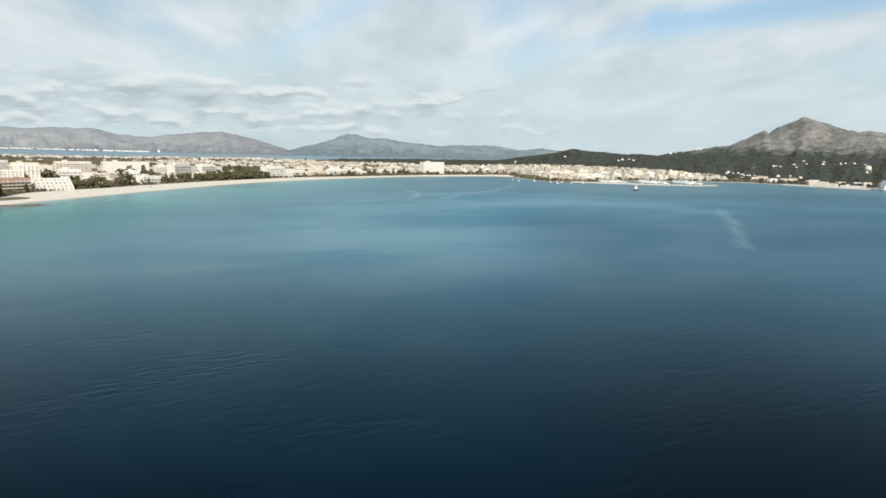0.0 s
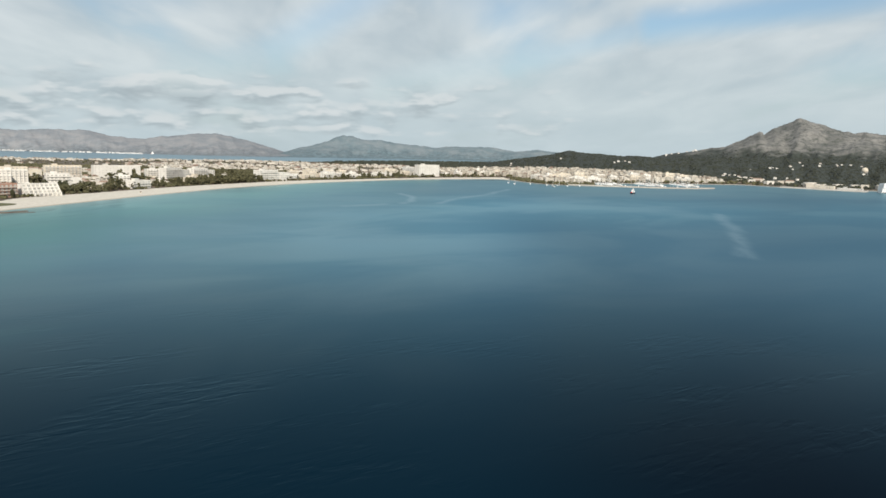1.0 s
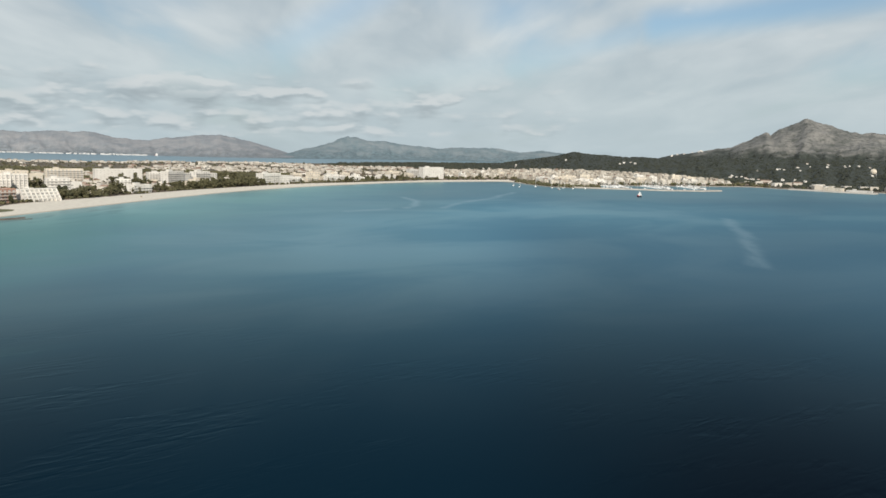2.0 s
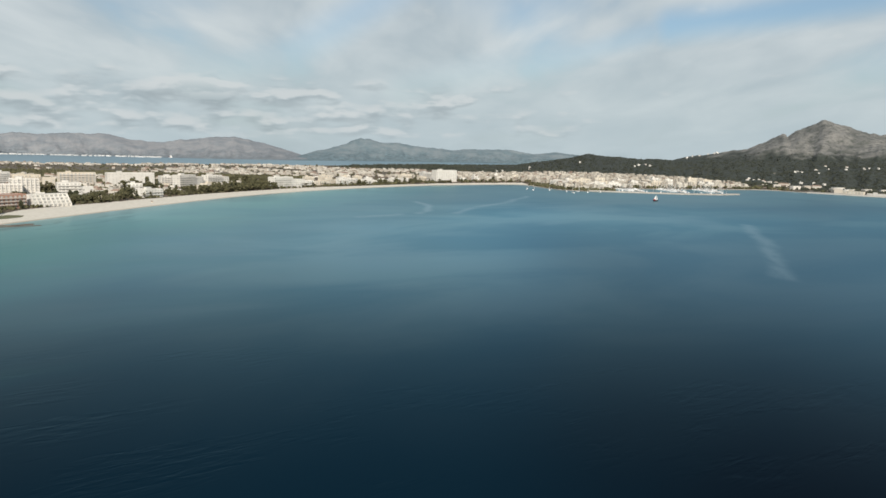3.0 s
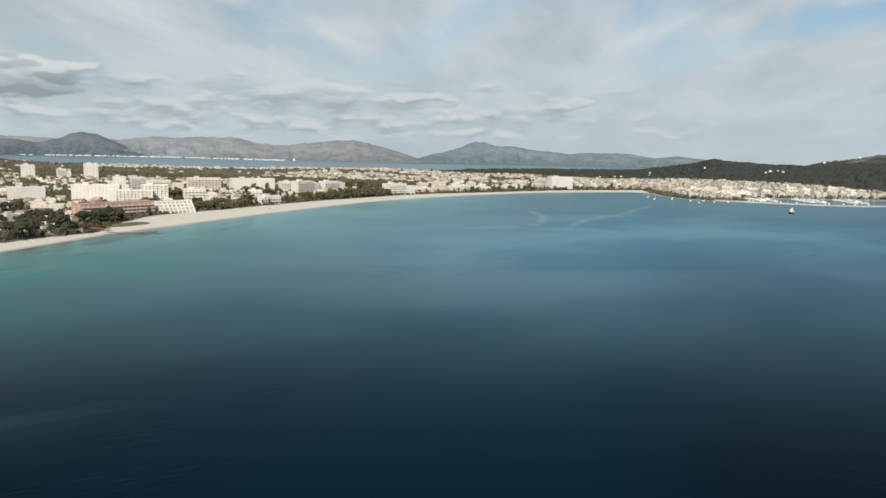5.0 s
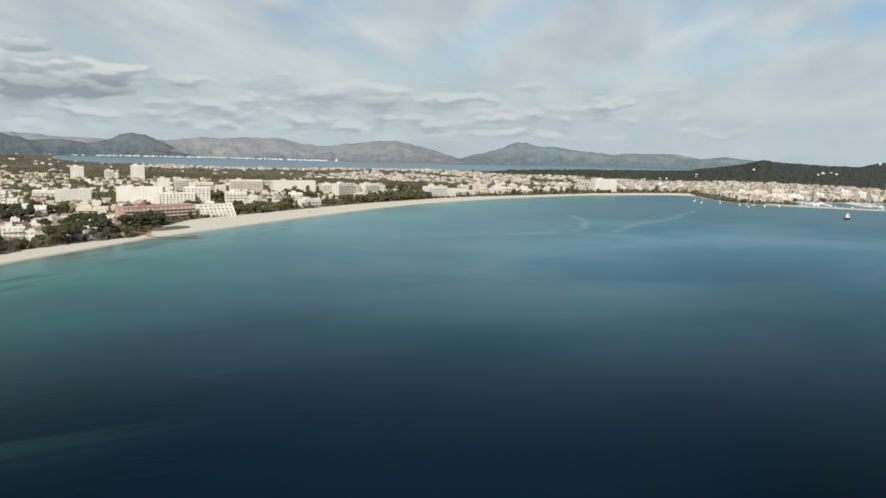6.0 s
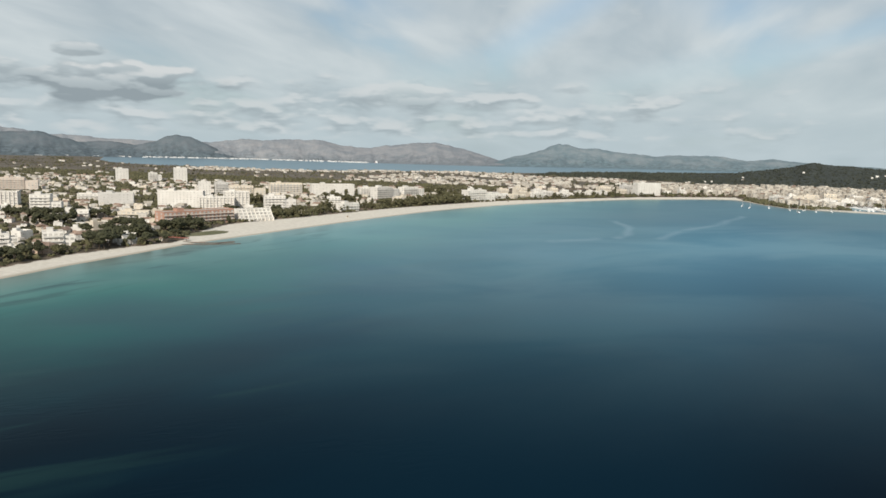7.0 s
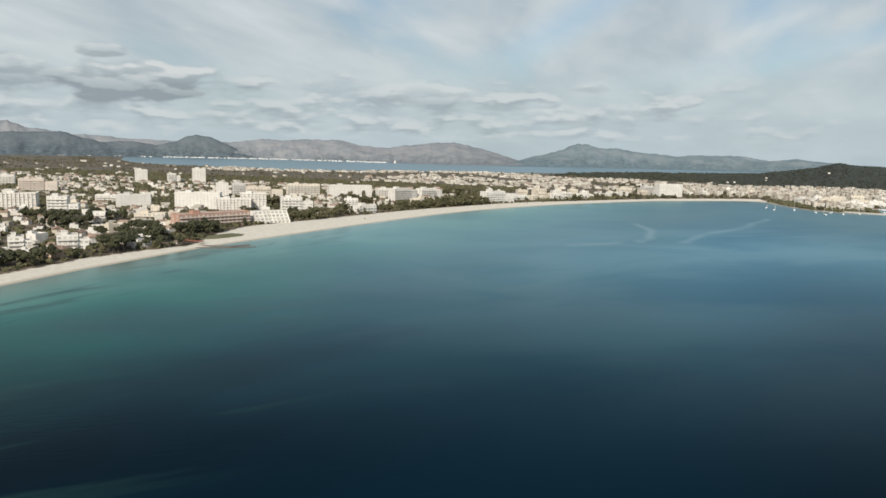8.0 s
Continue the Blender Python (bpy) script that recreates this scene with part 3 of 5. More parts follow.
def build_mountains():
    coast = [(-60, 4450), (-40, 4450), (-30, 4400), (-24, 4150), (-19, 4020), (-12, 3950), (-6, 4250), (0, 4350), (12, 4400)]
    range_mesh("mountain_range_west", SHADED_ROCK, "dark mountain with rounded tops in cloud shadow across the water", [
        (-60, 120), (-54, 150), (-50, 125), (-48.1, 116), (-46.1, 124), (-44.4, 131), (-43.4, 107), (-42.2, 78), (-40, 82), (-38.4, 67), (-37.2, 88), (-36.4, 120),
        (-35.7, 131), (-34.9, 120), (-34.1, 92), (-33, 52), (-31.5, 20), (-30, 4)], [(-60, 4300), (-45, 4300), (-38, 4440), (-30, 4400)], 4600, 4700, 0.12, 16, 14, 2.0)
    range_mesh("mountain_range_far", HAZED_ROCK, "bare limestone mountain range, greyed by haze, across the far bay", [
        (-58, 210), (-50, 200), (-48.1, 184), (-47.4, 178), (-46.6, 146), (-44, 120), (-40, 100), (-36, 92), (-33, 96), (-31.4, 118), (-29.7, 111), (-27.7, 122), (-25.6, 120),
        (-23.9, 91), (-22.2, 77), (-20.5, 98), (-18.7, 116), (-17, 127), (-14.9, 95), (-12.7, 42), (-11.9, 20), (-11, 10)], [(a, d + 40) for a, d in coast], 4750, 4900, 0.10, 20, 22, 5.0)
    range_mesh("mountain_range_north", HAZE_BLUE_ROCK, "hazy blue grey rocky mountain ridge beyond the bay", [
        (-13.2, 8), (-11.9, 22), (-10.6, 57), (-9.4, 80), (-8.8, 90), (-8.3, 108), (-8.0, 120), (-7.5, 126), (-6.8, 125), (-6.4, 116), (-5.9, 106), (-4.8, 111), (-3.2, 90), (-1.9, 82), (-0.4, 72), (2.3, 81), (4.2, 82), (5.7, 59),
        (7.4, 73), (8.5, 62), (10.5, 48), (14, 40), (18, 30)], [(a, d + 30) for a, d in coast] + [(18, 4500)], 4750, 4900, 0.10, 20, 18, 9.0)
    range_mesh("wooded_hill", WOODED, "low hill covered in dark green pine wood behind the port", [
        (-5, -16), (-3, -14), (-1, -9), (0.5, -1), (2, 6), (4, 13), (6.2, 31), (8.4, 48), (9.2, 57), (9.8, 65), (10.4, 60), (11.3, 58), (13.4, 50), (15.5, 50), (16.7, 44), (20, 50), (26, 58), (32, 60), (40, 55), (50, 40)],
        [(-5, 2300), (5, 2050), (15, 1900), (30, 1750), (50, 1800)], 2900, 3300, 0.12, 34, 9, 4.0, 3.0, 1.15, -9.0)
    range_mesh("mountain_east", NEAR_ROCK, "steep grey limestone peak above dark pine slopes", [
        (13, 10), (15.5, 40), (17.1, 62), (18.7, 82), (21, 108), (22.1, 146), (22.7, 170), (23, 181), (23.3, 187), (23.42, 186), (23.5, 168), (24, 195), (24.9, 223), (25.4, 233), (25.8, 241), (26.1, 232),
        (26.5, 219), (27.4, 203), (28.4, 184), (29.8, 185), (30.7, 174), (34, 160), (40, 120), (50, 60)], [(13, 3000), (20, 2900), (50, 2700)], 4000, 4500, 0.09, 44, 44, 7.0, 3.0, 1.4, gully=0.11)


build_sea()
build_land()
build_mountains()

# ---- building blocks ----
def mesh_of(name, bm, mat):
    me = bpy.data.meshes.new(name)
    bm.to_mesh(me)
    bm.free()
    me.materials.append(mat)
    return me


def part(name, bm, mat, parent, label="", at=None):
    """One mesh under a thing or a part. bm: a bmesh, or a mesh shared by alike pieces."""
    ob = new(name, bm if isinstance(bm, bpy.types.Mesh) else mesh_of(name, bm, mat))
    ob.parent = parent
    if at is not None:
        ob.matrix_local = at
    if label:
        ob["label"] = label
    return ob


def box(bm, x0, x1, y0, y1, z0, z1):
    v = [bm.verts.new(p) for p in ((x0, y0, z0), (x1, y0, z0), (x1, y1, z0), (x0, y1, z0), (x0, y0, z1), (x1, y0, z1), (x1, y1, z1), (x0, y1, z1))]
    for f in ((3, 2, 1, 0), (4, 5, 6, 7), (0, 1, 5, 4), (1, 2, 6, 5), (2, 3, 7, 6), (3, 0, 4, 7)):
        bm.faces.new([v[i] for i in f])
    return bm


def boxes(*rows):
    bm = bmesh.new()
    for r in rows:
        box(bm, *r)
    return bm


WINDOWS = {}


def window_mesh(w, h):
    """A recessed-looking pane with a thin proud surround; the origin is the middle of its sill, facing -y."""
    key = (round(w, 1), round(h, 1))
    if key not in WINDOWS:
        bm = boxes((-w / 2, w / 2, -0.05, 0.15, 0, h))
        me = mesh_of("window", bm, GLASS)
        me.materials.append(WHITE)
        bm = bmesh.new()
        bm.from_mesh(me)
        n = len(bm.faces)
        box(bm, -w / 2 - 0.12, w / 2 + 0.12, -0.22, 0.1, -0.14, 0.0)
        box(bm, -w / 2 - 0.12, w / 2 + 0.12, -0.18, 0.1, h, h + 0.14)
        box(bm, -0.05, 0.05, -0.09, 0.1, 0, h)
        bm.faces.ensure_lookup_table()
        for f in bm.faces[n:]:
            f.material_index = 1
        bm.to_mesh(me)
        bm.free()
        WINDOWS[key] = me
    return WINDOWS[key]


def parapet(bm, x0, x1, y0, y1, z, h=0.9, t=0.3):
    box(bm, x0, x1, y0, y0 + t, z, z + h)
    box(bm, x0, x1, y1 - t, y1, z, z + h)
    box(bm, x0, x0 + t, y0 + t, y1 - t, z, z + h)
    box(bm, x1 - t, x1, y0 + t, y1 - t, z, z + h)


TAKEN = []      # (x, y, radius) of ground that is built on


def root(name, x, y, turn, label, category, group="", z=None):
    e = new(name)
    e.empty_display_size = 2.0
    e.matrix_world = pose(x, y, ground_z(x, y) if z is None else z, 0, 0, turn)
    return tagged(e, label, category, group)


def hotel(name, label, left, right, depth, height, storeys, wall=WHITE, bay=5.0, wing=0.0, style="balcony", group="", sides=True, band=None, glass=(2.4, 1.5)):
    """A slab block. left, right: its front corners; wing: how much lower its outer third is."""
    (ax, ay), (bx, by) = left, right
    w, turn = math.hypot(bx - ax, by - ay), math.degrees(math.atan2(by - ay, bx - ax))
    r = root(name, ax, ay, turn, label, "building", group)
    c = math.cos(radians(turn)), math.sin(radians(turn))
    for k in np.arange(0.0, w + 1, max(8.0, depth / 2)):
        TAKEN.append((ax + c[0] * k - c[1] * depth / 2, ay + c[1] * k + c[0] * depth / 2, depth * 0.62 + 3))
    sh = height / storeys
    lowx = w * 0.66 if wing else w
    part("wall", boxes((0, lowx, 0, depth, -2.5, height)), wall, r)
    bm = bmesh.new()
    parapet(bm, 0, lowx, 0, depth, height)
    part("parapet", bm, wall, r)
    if wing:
        part("wall", boxes((lowx, w, 0.8, depth - 1.0, -2.5, height - wing)), wall, r)
        bm = bmesh.new()
        parapet(bm, lowx, w, 0.8, depth - 1.0, height - wing)
        part("parapet", bm, wall, r)
    part("roof", boxes((0.3, lowx - 0.3, 0.3, depth - 0.3, height + 0.004, height + 0.2)), ROOFGREY, r, "grey gravel roof")
    if wing:
        part("roof", boxes((lowx + 0.3, w - 0.3, 1.1, depth - 1.3, height - wing + 0.004, height - wing + 0.2)), ROOFGREY, r, "grey gravel roof")
    k = 0.22 * lowx
    part("stair_head", boxes((k, k + min(7, 0.3 * lowx), depth * 0.3, depth * 0.75, height + 0.2, height + 3.0), (k - 0.3, k + min(7, 0.3 * lowx) + 0.3, depth * 0.3 - 0.3, depth * 0.75 + 0.3, height + 3.0, height + 3.25)), wall, r)
    n = max(2, round(w / bay))
    step = w / n
    pane = window_mesh(min(glass[0], step * 0.6), min(glass[1], sh * 0.62))
    for s in range(storeys):
        z = s * sh + 0.32 * sh
        if wing and (s + 1) * sh > height - wing + 0.5:
            xs = [(i + 0.5) * step for i in range(n) if (i + 0.9) * step < lowx]
        else:
            xs = [(i + 0.5) * step for i in range(n) if abs((i + 0.5) * step - lowx) > 1.6 or not wing]
        for x in xs:
            part("window", pane, GLASS, r, at=pose(x, 0.8 if wing and x > lowx else 0.0, z))
        if style == "balcony" and s:
            e = lowx if wing else w
            zz = s * sh
            slab = part("balcony", boxes((0.4, e - 0.4, -1.5, 0.0, zz - 0.1, zz + 0.08)), wall, r)
            part("balustrade", boxes((0.4, e - 0.4, -1.5, -1.36, zz + 0.08, zz + 1.0), (0.4, 0.54, -1.36, 0.0, zz + 0.08, zz + 1.0), (e - 0.54, e - 0.4, -1.36, 0.0, zz + 0.08, zz + 1.0)), band or wall, slab)
        if sides:
            for i in range(max(1, int(depth / 7))):
                y = depth * (i + 0.5) / max(1, int(depth / 7))
                part("window", pane, GLASS, r, at=pose(w, y if not wing else min(y, depth - 3), z, 0, 0, 90) if not wing or (s + 1) * sh < height - wing else pose(lowx, y, z, 0, 0, 90))
                part("window", pane, GLASS, r, at=pose(0, y, z, 0, 0, -90))
    if style == "fins":
        fin = mesh_of("fin", boxes((-0.35, 0.35, -1.3, 0.0, -1.0, height + 0.5)), wall)
        for i in range(n + 1):
            part("fin", fin, wall, r, at=pose(min(max(i * step, 0.36), w - 0.36), 0.82 if wing and i * step > lowx else -0.002, 0) if not (wing and i * step > lowx) else pose(i * step - 0.4, 0.79, -wing))
    return r


def terraced(name, label, left, right, depth, storeys, wall=WHITE):
    """A white block whose floors step back, with slanting cross walls."""
    (ax, ay), (bx, by) = left, right
    w, turn = math.hypot(bx - ax, by - ay), math.degrees(math.atan2(by - ay, bx - ax))
    r = root(name, ax, ay, turn, label, "building")
    c = math.cos(radians(turn)), math.sin(radians(turn))
    for k in np.arange(0.0, w + 1, 8.0):
        TAKEN.append((ax + c[0] * k - c[1] * depth / 2, ay + c[1] * k + c[0] * depth / 2, depth * 0.62 + 3))
    pane = window_mesh(2.6, 1.7)
    n = round(w / 4.4)
    for s in range(storeys):
        back = 2.6 * s
        part("floor_level", boxes((0, w, back, depth, s * 3.1 - (2.5 if s == 0 else 0), s * 3.1 + 3.1), (0, w, back - 0.3, back - 0.05, s * 3.1 + 2.7, s * 3.1 + 3.8)), wall, r)
        for i in range(n):
            part("window", pane, GLASS, r, at=pose((i + 0.5) * w / n, back, s * 3.1 + 0.5))
    top = storeys * 3.1
    part("roof", boxes((0.3, w - 0.3, 2.6 * storeys - 2.2, depth - 0.3, top + 0.004, top + 0.2)), ROOFGREY, r, "grey gravel roof")
    bm = bmesh.new()
    v = []
    for x in (-0.22, 0.22):
        v.append([bm.verts.new(p) for p in ((x, -1.6, -1.5), (x, 2.6 * storeys, -1.5), (x, 2.6 * storeys, top + 0.8), (x, 2.6 * storeys - 2.2, top + 0.8), (x, -1.6, 2.0))])
    bm.faces.new(list(reversed(v[0])))
    bm.faces.new(v[1])
    for i in range(5):
        j = (i + 1) % 5
        bm.faces.new((v[0][i], v[0][j], v[1][j], v[1][i]))
    bm.normal_update()
    fin = mesh_of("cross_wall", bm, wall)
    for i in range(n + 1):
        part("cross_wall", fin, wall, r, at=pose(i * w / n, 0, 0))
    return r


def pitched(bm, x0, x1, y0, y1, z, rise, over=0.5, hip=0.0):
    """A tiled roof with thickness; the ridge runs along x."""
    x0, x1, y0, y1 = x0 - over, x1 + over, y0 - over, y1 + over
    m = (y0 + y1) / 2
    pts = []
    for dz in (0.0, 0.22):
        pts.append([bm.verts.new(p) for p in ((x0, y0, z + dz), (x1, y0, z + dz), (x1, y1, z + dz), (x0, y1, z + dz), (x0 + hip, m, z + rise + dz), (x1 - hip, m, z + rise + dz))])
    lo, hi = pts
    for f in ((0, 1, 5, 4), (2, 3, 4, 5), (1, 2, 5), (3, 0, 4)):
        bm.faces.new([hi[i] for i in f])
    for f in ((4, 5, 1, 0), (5, 4, 3, 2), (5, 2, 1), (4, 0, 3)):
        bm.faces.new([lo[i] for i in f])
    for i in range(4):
        j = (i + 1) % 4
        bm.faces.new((lo[i], lo[j], hi[j], hi[i]))
    return bm


def gable_walls(bm, x0, x1, y0, y1, z0, z1, rise):
    box(bm, x0, x1, y0, y1, z0, z1)
    m = (y0 + y1) / 2
    for xa, xb in ((x0, x0 + 0.3), (x1 - 0.3, x1)):
        a = [bm.verts.new((xa, y, z)) for y, z in ((y0, z1), (y1, z1), (m, z1 + rise))]
        b = [bm.verts.new((xb, y, z)) for y, z in ((y0, z1), (y1, z1), (m, z1 + rise))]
        bm.faces.new(a[::-1])
        bm.faces.new(b)
        for i in range(3):
            j = (i + 1) % 3
            bm.faces.new((a[i], a[j], b[j], b[i]))


def villa(x, y, turn, kind, wall, label):
    """A small house: kind 0 gabled, 1 hipped, 2 flat with a roof terrace, 3 gabled with a lower wing."""
    r = root("house", x, y, turn, label, "house", "houses of the resort")
    w, d, h = ((11, 8, 5.6), (13, 10, 5.8), (12, 10, 6.4), (14, 8, 5.6))[kind]
    bm = bmesh.new()
    if kind in (0, 3):
        gable_walls(bm, -w / 2, w / 2, -d / 2, d / 2, -1.5, h, 1.9)
    else:
        box(bm, -w / 2, w / 2, -d / 2, d / 2, -1.5, h)
    if kind == 2:
        parapet(bm, -w / 2, w / 2, -d / 2, d / 2, h)
        box(bm, -w / 2 + 1, -w / 2 + 5, 0, d / 2 - 0.5, h, h + 2.6)
    if kind == 3:
        box(bm, w / 2 - 5, w / 2 - 0.3, -d / 2 - 5, -d / 2, -1.5, 3.2)
    part("wall", bm, wall, r)
    if kind == 2:
        part("roof", boxes((-w / 2 + 0.3, w / 2 - 0.3, -d / 2 + 0.3, -0.004, h + 0.004, h + 0.12)), ROOFGREY, r, "flat roof terrace")
    else:
        part("roof", pitched(bmesh.new(), -w / 2, w / 2, -d / 2, d / 2, h, 2.1, hip=3.5 if kind == 1 else 0.0), TILE, r, "terracotta tiled roof")
        part("chimney", boxes((w * 0.2, w * 0.2 + 0.8, 0.6, 1.4, h + 0.8, h + 3.0), (w * 0.2 - 0.1, w * 0.2 + 0.9, 0.5, 1.5, h + 3.0, h + 3.15)), wall, r)
    if kind == 3:
        part("roof", pitched(bmesh.new(), w / 2 - 5, w / 2 - 0.3, -d / 2 - 5, -d / 2 - 0.1, 3.2, 1.1, 0.4, 1.8), TILE, r, "terracotta tiled roof")
    pane = window_mesh(1.6, 1.4)
    for z in (0.8, 3.6):
        for k in (-0.3, 0.3):
            if not (kind == 3 and z < 1 and k > 0.1):
                part("window", pane, GLASS, r, at=pose(k * w, -d / 2, z))
    part("window", pane, GLASS, r, at=pose(w / 2, 0, 3.6, 0, 0, 90))
    part("window", pane, GLASS, r, at=pose(-w / 2, 0, 3.6, 0, 0, -90))
    return r


def free(x, y, rad):
    return all((x - a) ** 2 + (y - b) ** 2 > (rad + c) ** 2 for a, b, c in TAKEN)


# ---- the hotels along the beach, each at its own place ----
hotel("beach_hotel", "long terracotta and salmon hotel with stepped orange balconies", (-463, 690), (-431, 762), 17, 13.0, 4, SALMON, 4.6, band=PALEPEACH)
terraced("terraced_hotel", "white hotel with sloping stepped terraces facing the sand", (-425, 766), (-404, 796), 20, 4)
hotel("slab_hotel", "long white slab hotel with a plain flat front", (-606, 866), (-556, 889), 16, 20.0, 7, WHITE, 4.2, style="plain", glass=(1.2, 1.0))
hotel("ribbed_hotel", "white hotel with upright ribs between its rooms", (-542, 861), (-508, 884), 15, 15.2, 5, WHITE, 4.2, style="fins")
hotel("ribbed_hotel", "taller white hotel block with upright ribs", (-529, 893), (-503, 911), 14, 20.8, 7, WHITE, 4.4, style="fins")
hotel("apartment_tower", "narrow white apartment tower with a plain end wall", (-690, 1073), (-676, 1084), 18, 20.5, 7, WHITE, 4.5, style="plain", glass=(1.2, 1.2))
hotel("apartment_tower", "grey apartment tower with stacked balconies", (-672, 1090), (-657, 1103), 16, 19.5, 7, GREYW, 4.5)
hotel("cream_hotel", "cream hotel with two wings and balconies", (-615, 1040), (-573, 1072), 15, 18.5, 6, CREAM, 4.6, wing=4.0)
hotel("white_hotel", "white beach hotel with a lower wing behind trees", (-478, 905), (-446, 928), 15, 17.0, 5, WHITE, 4.4, wing=5.0)
hotel("striped_hotel", "grey cream hotel with long striped balconies", (-619, 1165), (-577, 1198), 15, 17.7, 6, CREAM, 5.2, band=GREYW)
hotel("wide_hotel", "wide bright white hotel with a flat roofline", (-534, 1147), (-479, 1189), 17, 20.0, 7, WHITE, 5.4, style="plain", glass=(1.1, 1.0))
hotel("wide_hotel", "lower white hotel wing with flat roof", (-475, 1206), (-450, 1228), 15, 14.5, 5, WHITE, 4.6)
hotel("small_hotel", "small white square hotel among trees", (-420, 965), (-405, 974), 13, 14.5, 5, WHITE, 4.4)
hotel("beach_block", "low white apartment block beside the sand", (-384, 932), (-372, 957), 13, 9.6, 3, WHITE, 4.6)
hotel("beach_apartments", "white apartment block with stacked balconies behind the trees", (-424, 1150), (-403, 1196), 15, 19.0, 6, WHITE, 4.8, wing=3.5)
hotel("beach_apartments", "white apartment block with a lower wing", (-399, 1203), (-376, 1240), 15, 17.5, 6, WHITE, 4.8, wing=3.0)
hotel("beach_apartments", "low cream apartment block near the beach", (-362, 1090), (-348, 1118), 13, 10.5, 3, CREAM, 4.6)
hotel("beachfront_hotel", "white seafront hotel with bright balconies", (-290, 1196), (-257, 1247), 15, 17.5, 5, WHITE, 4.8, wing=4.0)
hotel("beachfront_block", "white seafront apartment block", (-262, 1262), (-246, 1286), 13, 10.0, 3, WHITE, 4.8)
hotel("beachfront_block", "cream seafront apartment block", (-238, 1300), (-222, 1322), 12, 8.5, 3, CREAM, 4.8)
hotel("beachfront_block", "white seafront apartment block with a lower wing", (-208, 1338), (-190, 1360), 12, 10.5, 4, WHITE, 4.8, wing=3.4)
hotel("beachfront_block", "white apartment block by the beach road", (-176, 1382), (-160, 1402), 12, 7.5, 3, WHITE, 4.8)
hotel("bay_hotel", "cream hotel block set back from the beach", (-118, 1570), (-96, 1587), 13, 13.5, 4, CREAM, 5.0)
hotel("bay_hotel", "grey white tall hotel block beside a larger one", (-74, 1596), (-56, 1610), 13, 17.5, 6, GREYW, 5.0)
hotel("bay_hotel", "large bright white hotel with a flat roof", (-44, 1556), (-2, 1589), 16, 24.0, 8, WHITE, 6.0, style="plain", glass=(1.4, 1.2))
hotel("tower_block", "white high-rise apartment tower in the plain", (-1035, 1297), (-1019, 1313), 18, 25.0, 9, WHITE, 6.0, style="plain", glass=(1.2, 1.2), sides=False)
hotel("tower_block", "tall white high-rise apartment tower in the plain", (-958, 1375), (-940, 1392), 18, 28.0, 10, WHITE, 6.0, style="plain", glass=(1.2, 1.2), sides=False)
hotel("tower_block", "shorter white tower block with two roof levels", (-992, 1340), (-975, 1357), 16, 17.5, 6, WHITE, 5.4, wing=4.0)
hotel("slab_hotel", "pale grey slab hotel with rows of small windows", (-673, 840), (-640, 864), 15, 15.5, 5, GREYW, 4.4, style="plain", glass=(1.2, 1.0))
hotel("stepped_hotel", "bright white hotel with a tall centre and low wing", (-642, 706), (-617, 723), 15, 22.0, 7, WHITE, 4.4, wing=8.0)
hotel("row_hotel", "long white hotel with rows of columns", (-762, 752), (-729, 774), 15, 18.0, 6, WHITE, 4.2, style="fins")
hotel("peach_hotel", "peach coloured hotel with three stepped wings", (-980, 976), (-938, 1010), 16, 19.5, 6, PALEPEACH, 5.0, wing=4.5)
hotel("corner_hotel", "white hotel block with balconies", (-1142, 1083), (-1124, 1099), 15, 16.8, 5, WHITE, 5.0)
hotel("low_block", "long low white shopping block", (-750, 888), (-710, 917), 14, 9.0, 3, WHITE, 5.0)
hotel("low_block", "low cream apartment block with a flat roof", (-557, 737), (-530, 753), 12, 6.2, 2, CREAM, 4.6)
hotel("low_block", "low white apartment block among houses", (-590, 690), (-566, 706), 12, 9.0, 3, WHITE, 4.6)
hotel("beach_bar", "low white beach bar with a flat roof", (-409, 566), (-404, 582), 5, 3.6, 1, WHITE, 4.0, style="plain", sides=False)
hotel("beach_villa_block", "white villa with many gables and small balconies", (-449, 530), (-434, 546), 11, 11.0, 3, WHITE, 3.8, wing=3.6)
hotel("beach_villa_block", "white two-part villa near the beach", (-479, 514), (-468, 526), 10, 9.6, 3, WHITE, 3.8, wing=3.2)

# ---- houses of the resort ----
PROTO = []
for i, (k, wall, label) in enumerate((
        (0, WHITE, "white house with a gabled terracotta roof"), (1, WHITE, "white villa with a hipped tile roof"),
        (2, WHITE, "white flat-roofed house with a roof terrace"), (3, WHITE, "white house with a low tiled wing"),
        (0, CREAM, "cream house with a gabled terracotta roof"), (2, CREAM, "cream flat-roofed house with a roof terrace"),
        (1, PEACH, "peach pink villa with a hipped tile roof"))):
    x, y = ((-470, 560), (-452, 572), (-500, 560), (-486, 590), (-520, 600), (-500, 640), (-425, 508))[i]
    PROTO.append(villa(x, y, 40 + 25 * i, k, wall, label))
    TAKEN.append((x, y, 9))


def scatter_houses(count, x0, x1, y0, y1, gap, seed, inside):
    rng = random.Random(seed)
    made = 0
    for _ in range(count * 30):
        if made == count:
            break
        x, y = rng.uniform(x0, x1), rng.uniform(y0, y1)
        if not inside(x, y) or not free(x, y, gap):
            continue
        made += 1
        TAKEN.append((x, y, 8.5))
        k = rng.choice((0, 1, 2, 2, 2, 3, 4, 5, 5, 3))
        o = copy_thing(PROTO[k], pose(x, y, ground_z(x, y), 0, 0, rng.choice((35, 125, 215, 305)) + rng.uniform(-12, 12)))
        s = rng.uniform(0.62, 0.95)
        o.scale = (s, s, s)


def behind(x, y):
    return float(side(np.array([x]), np.array([y]), INNER)[0])


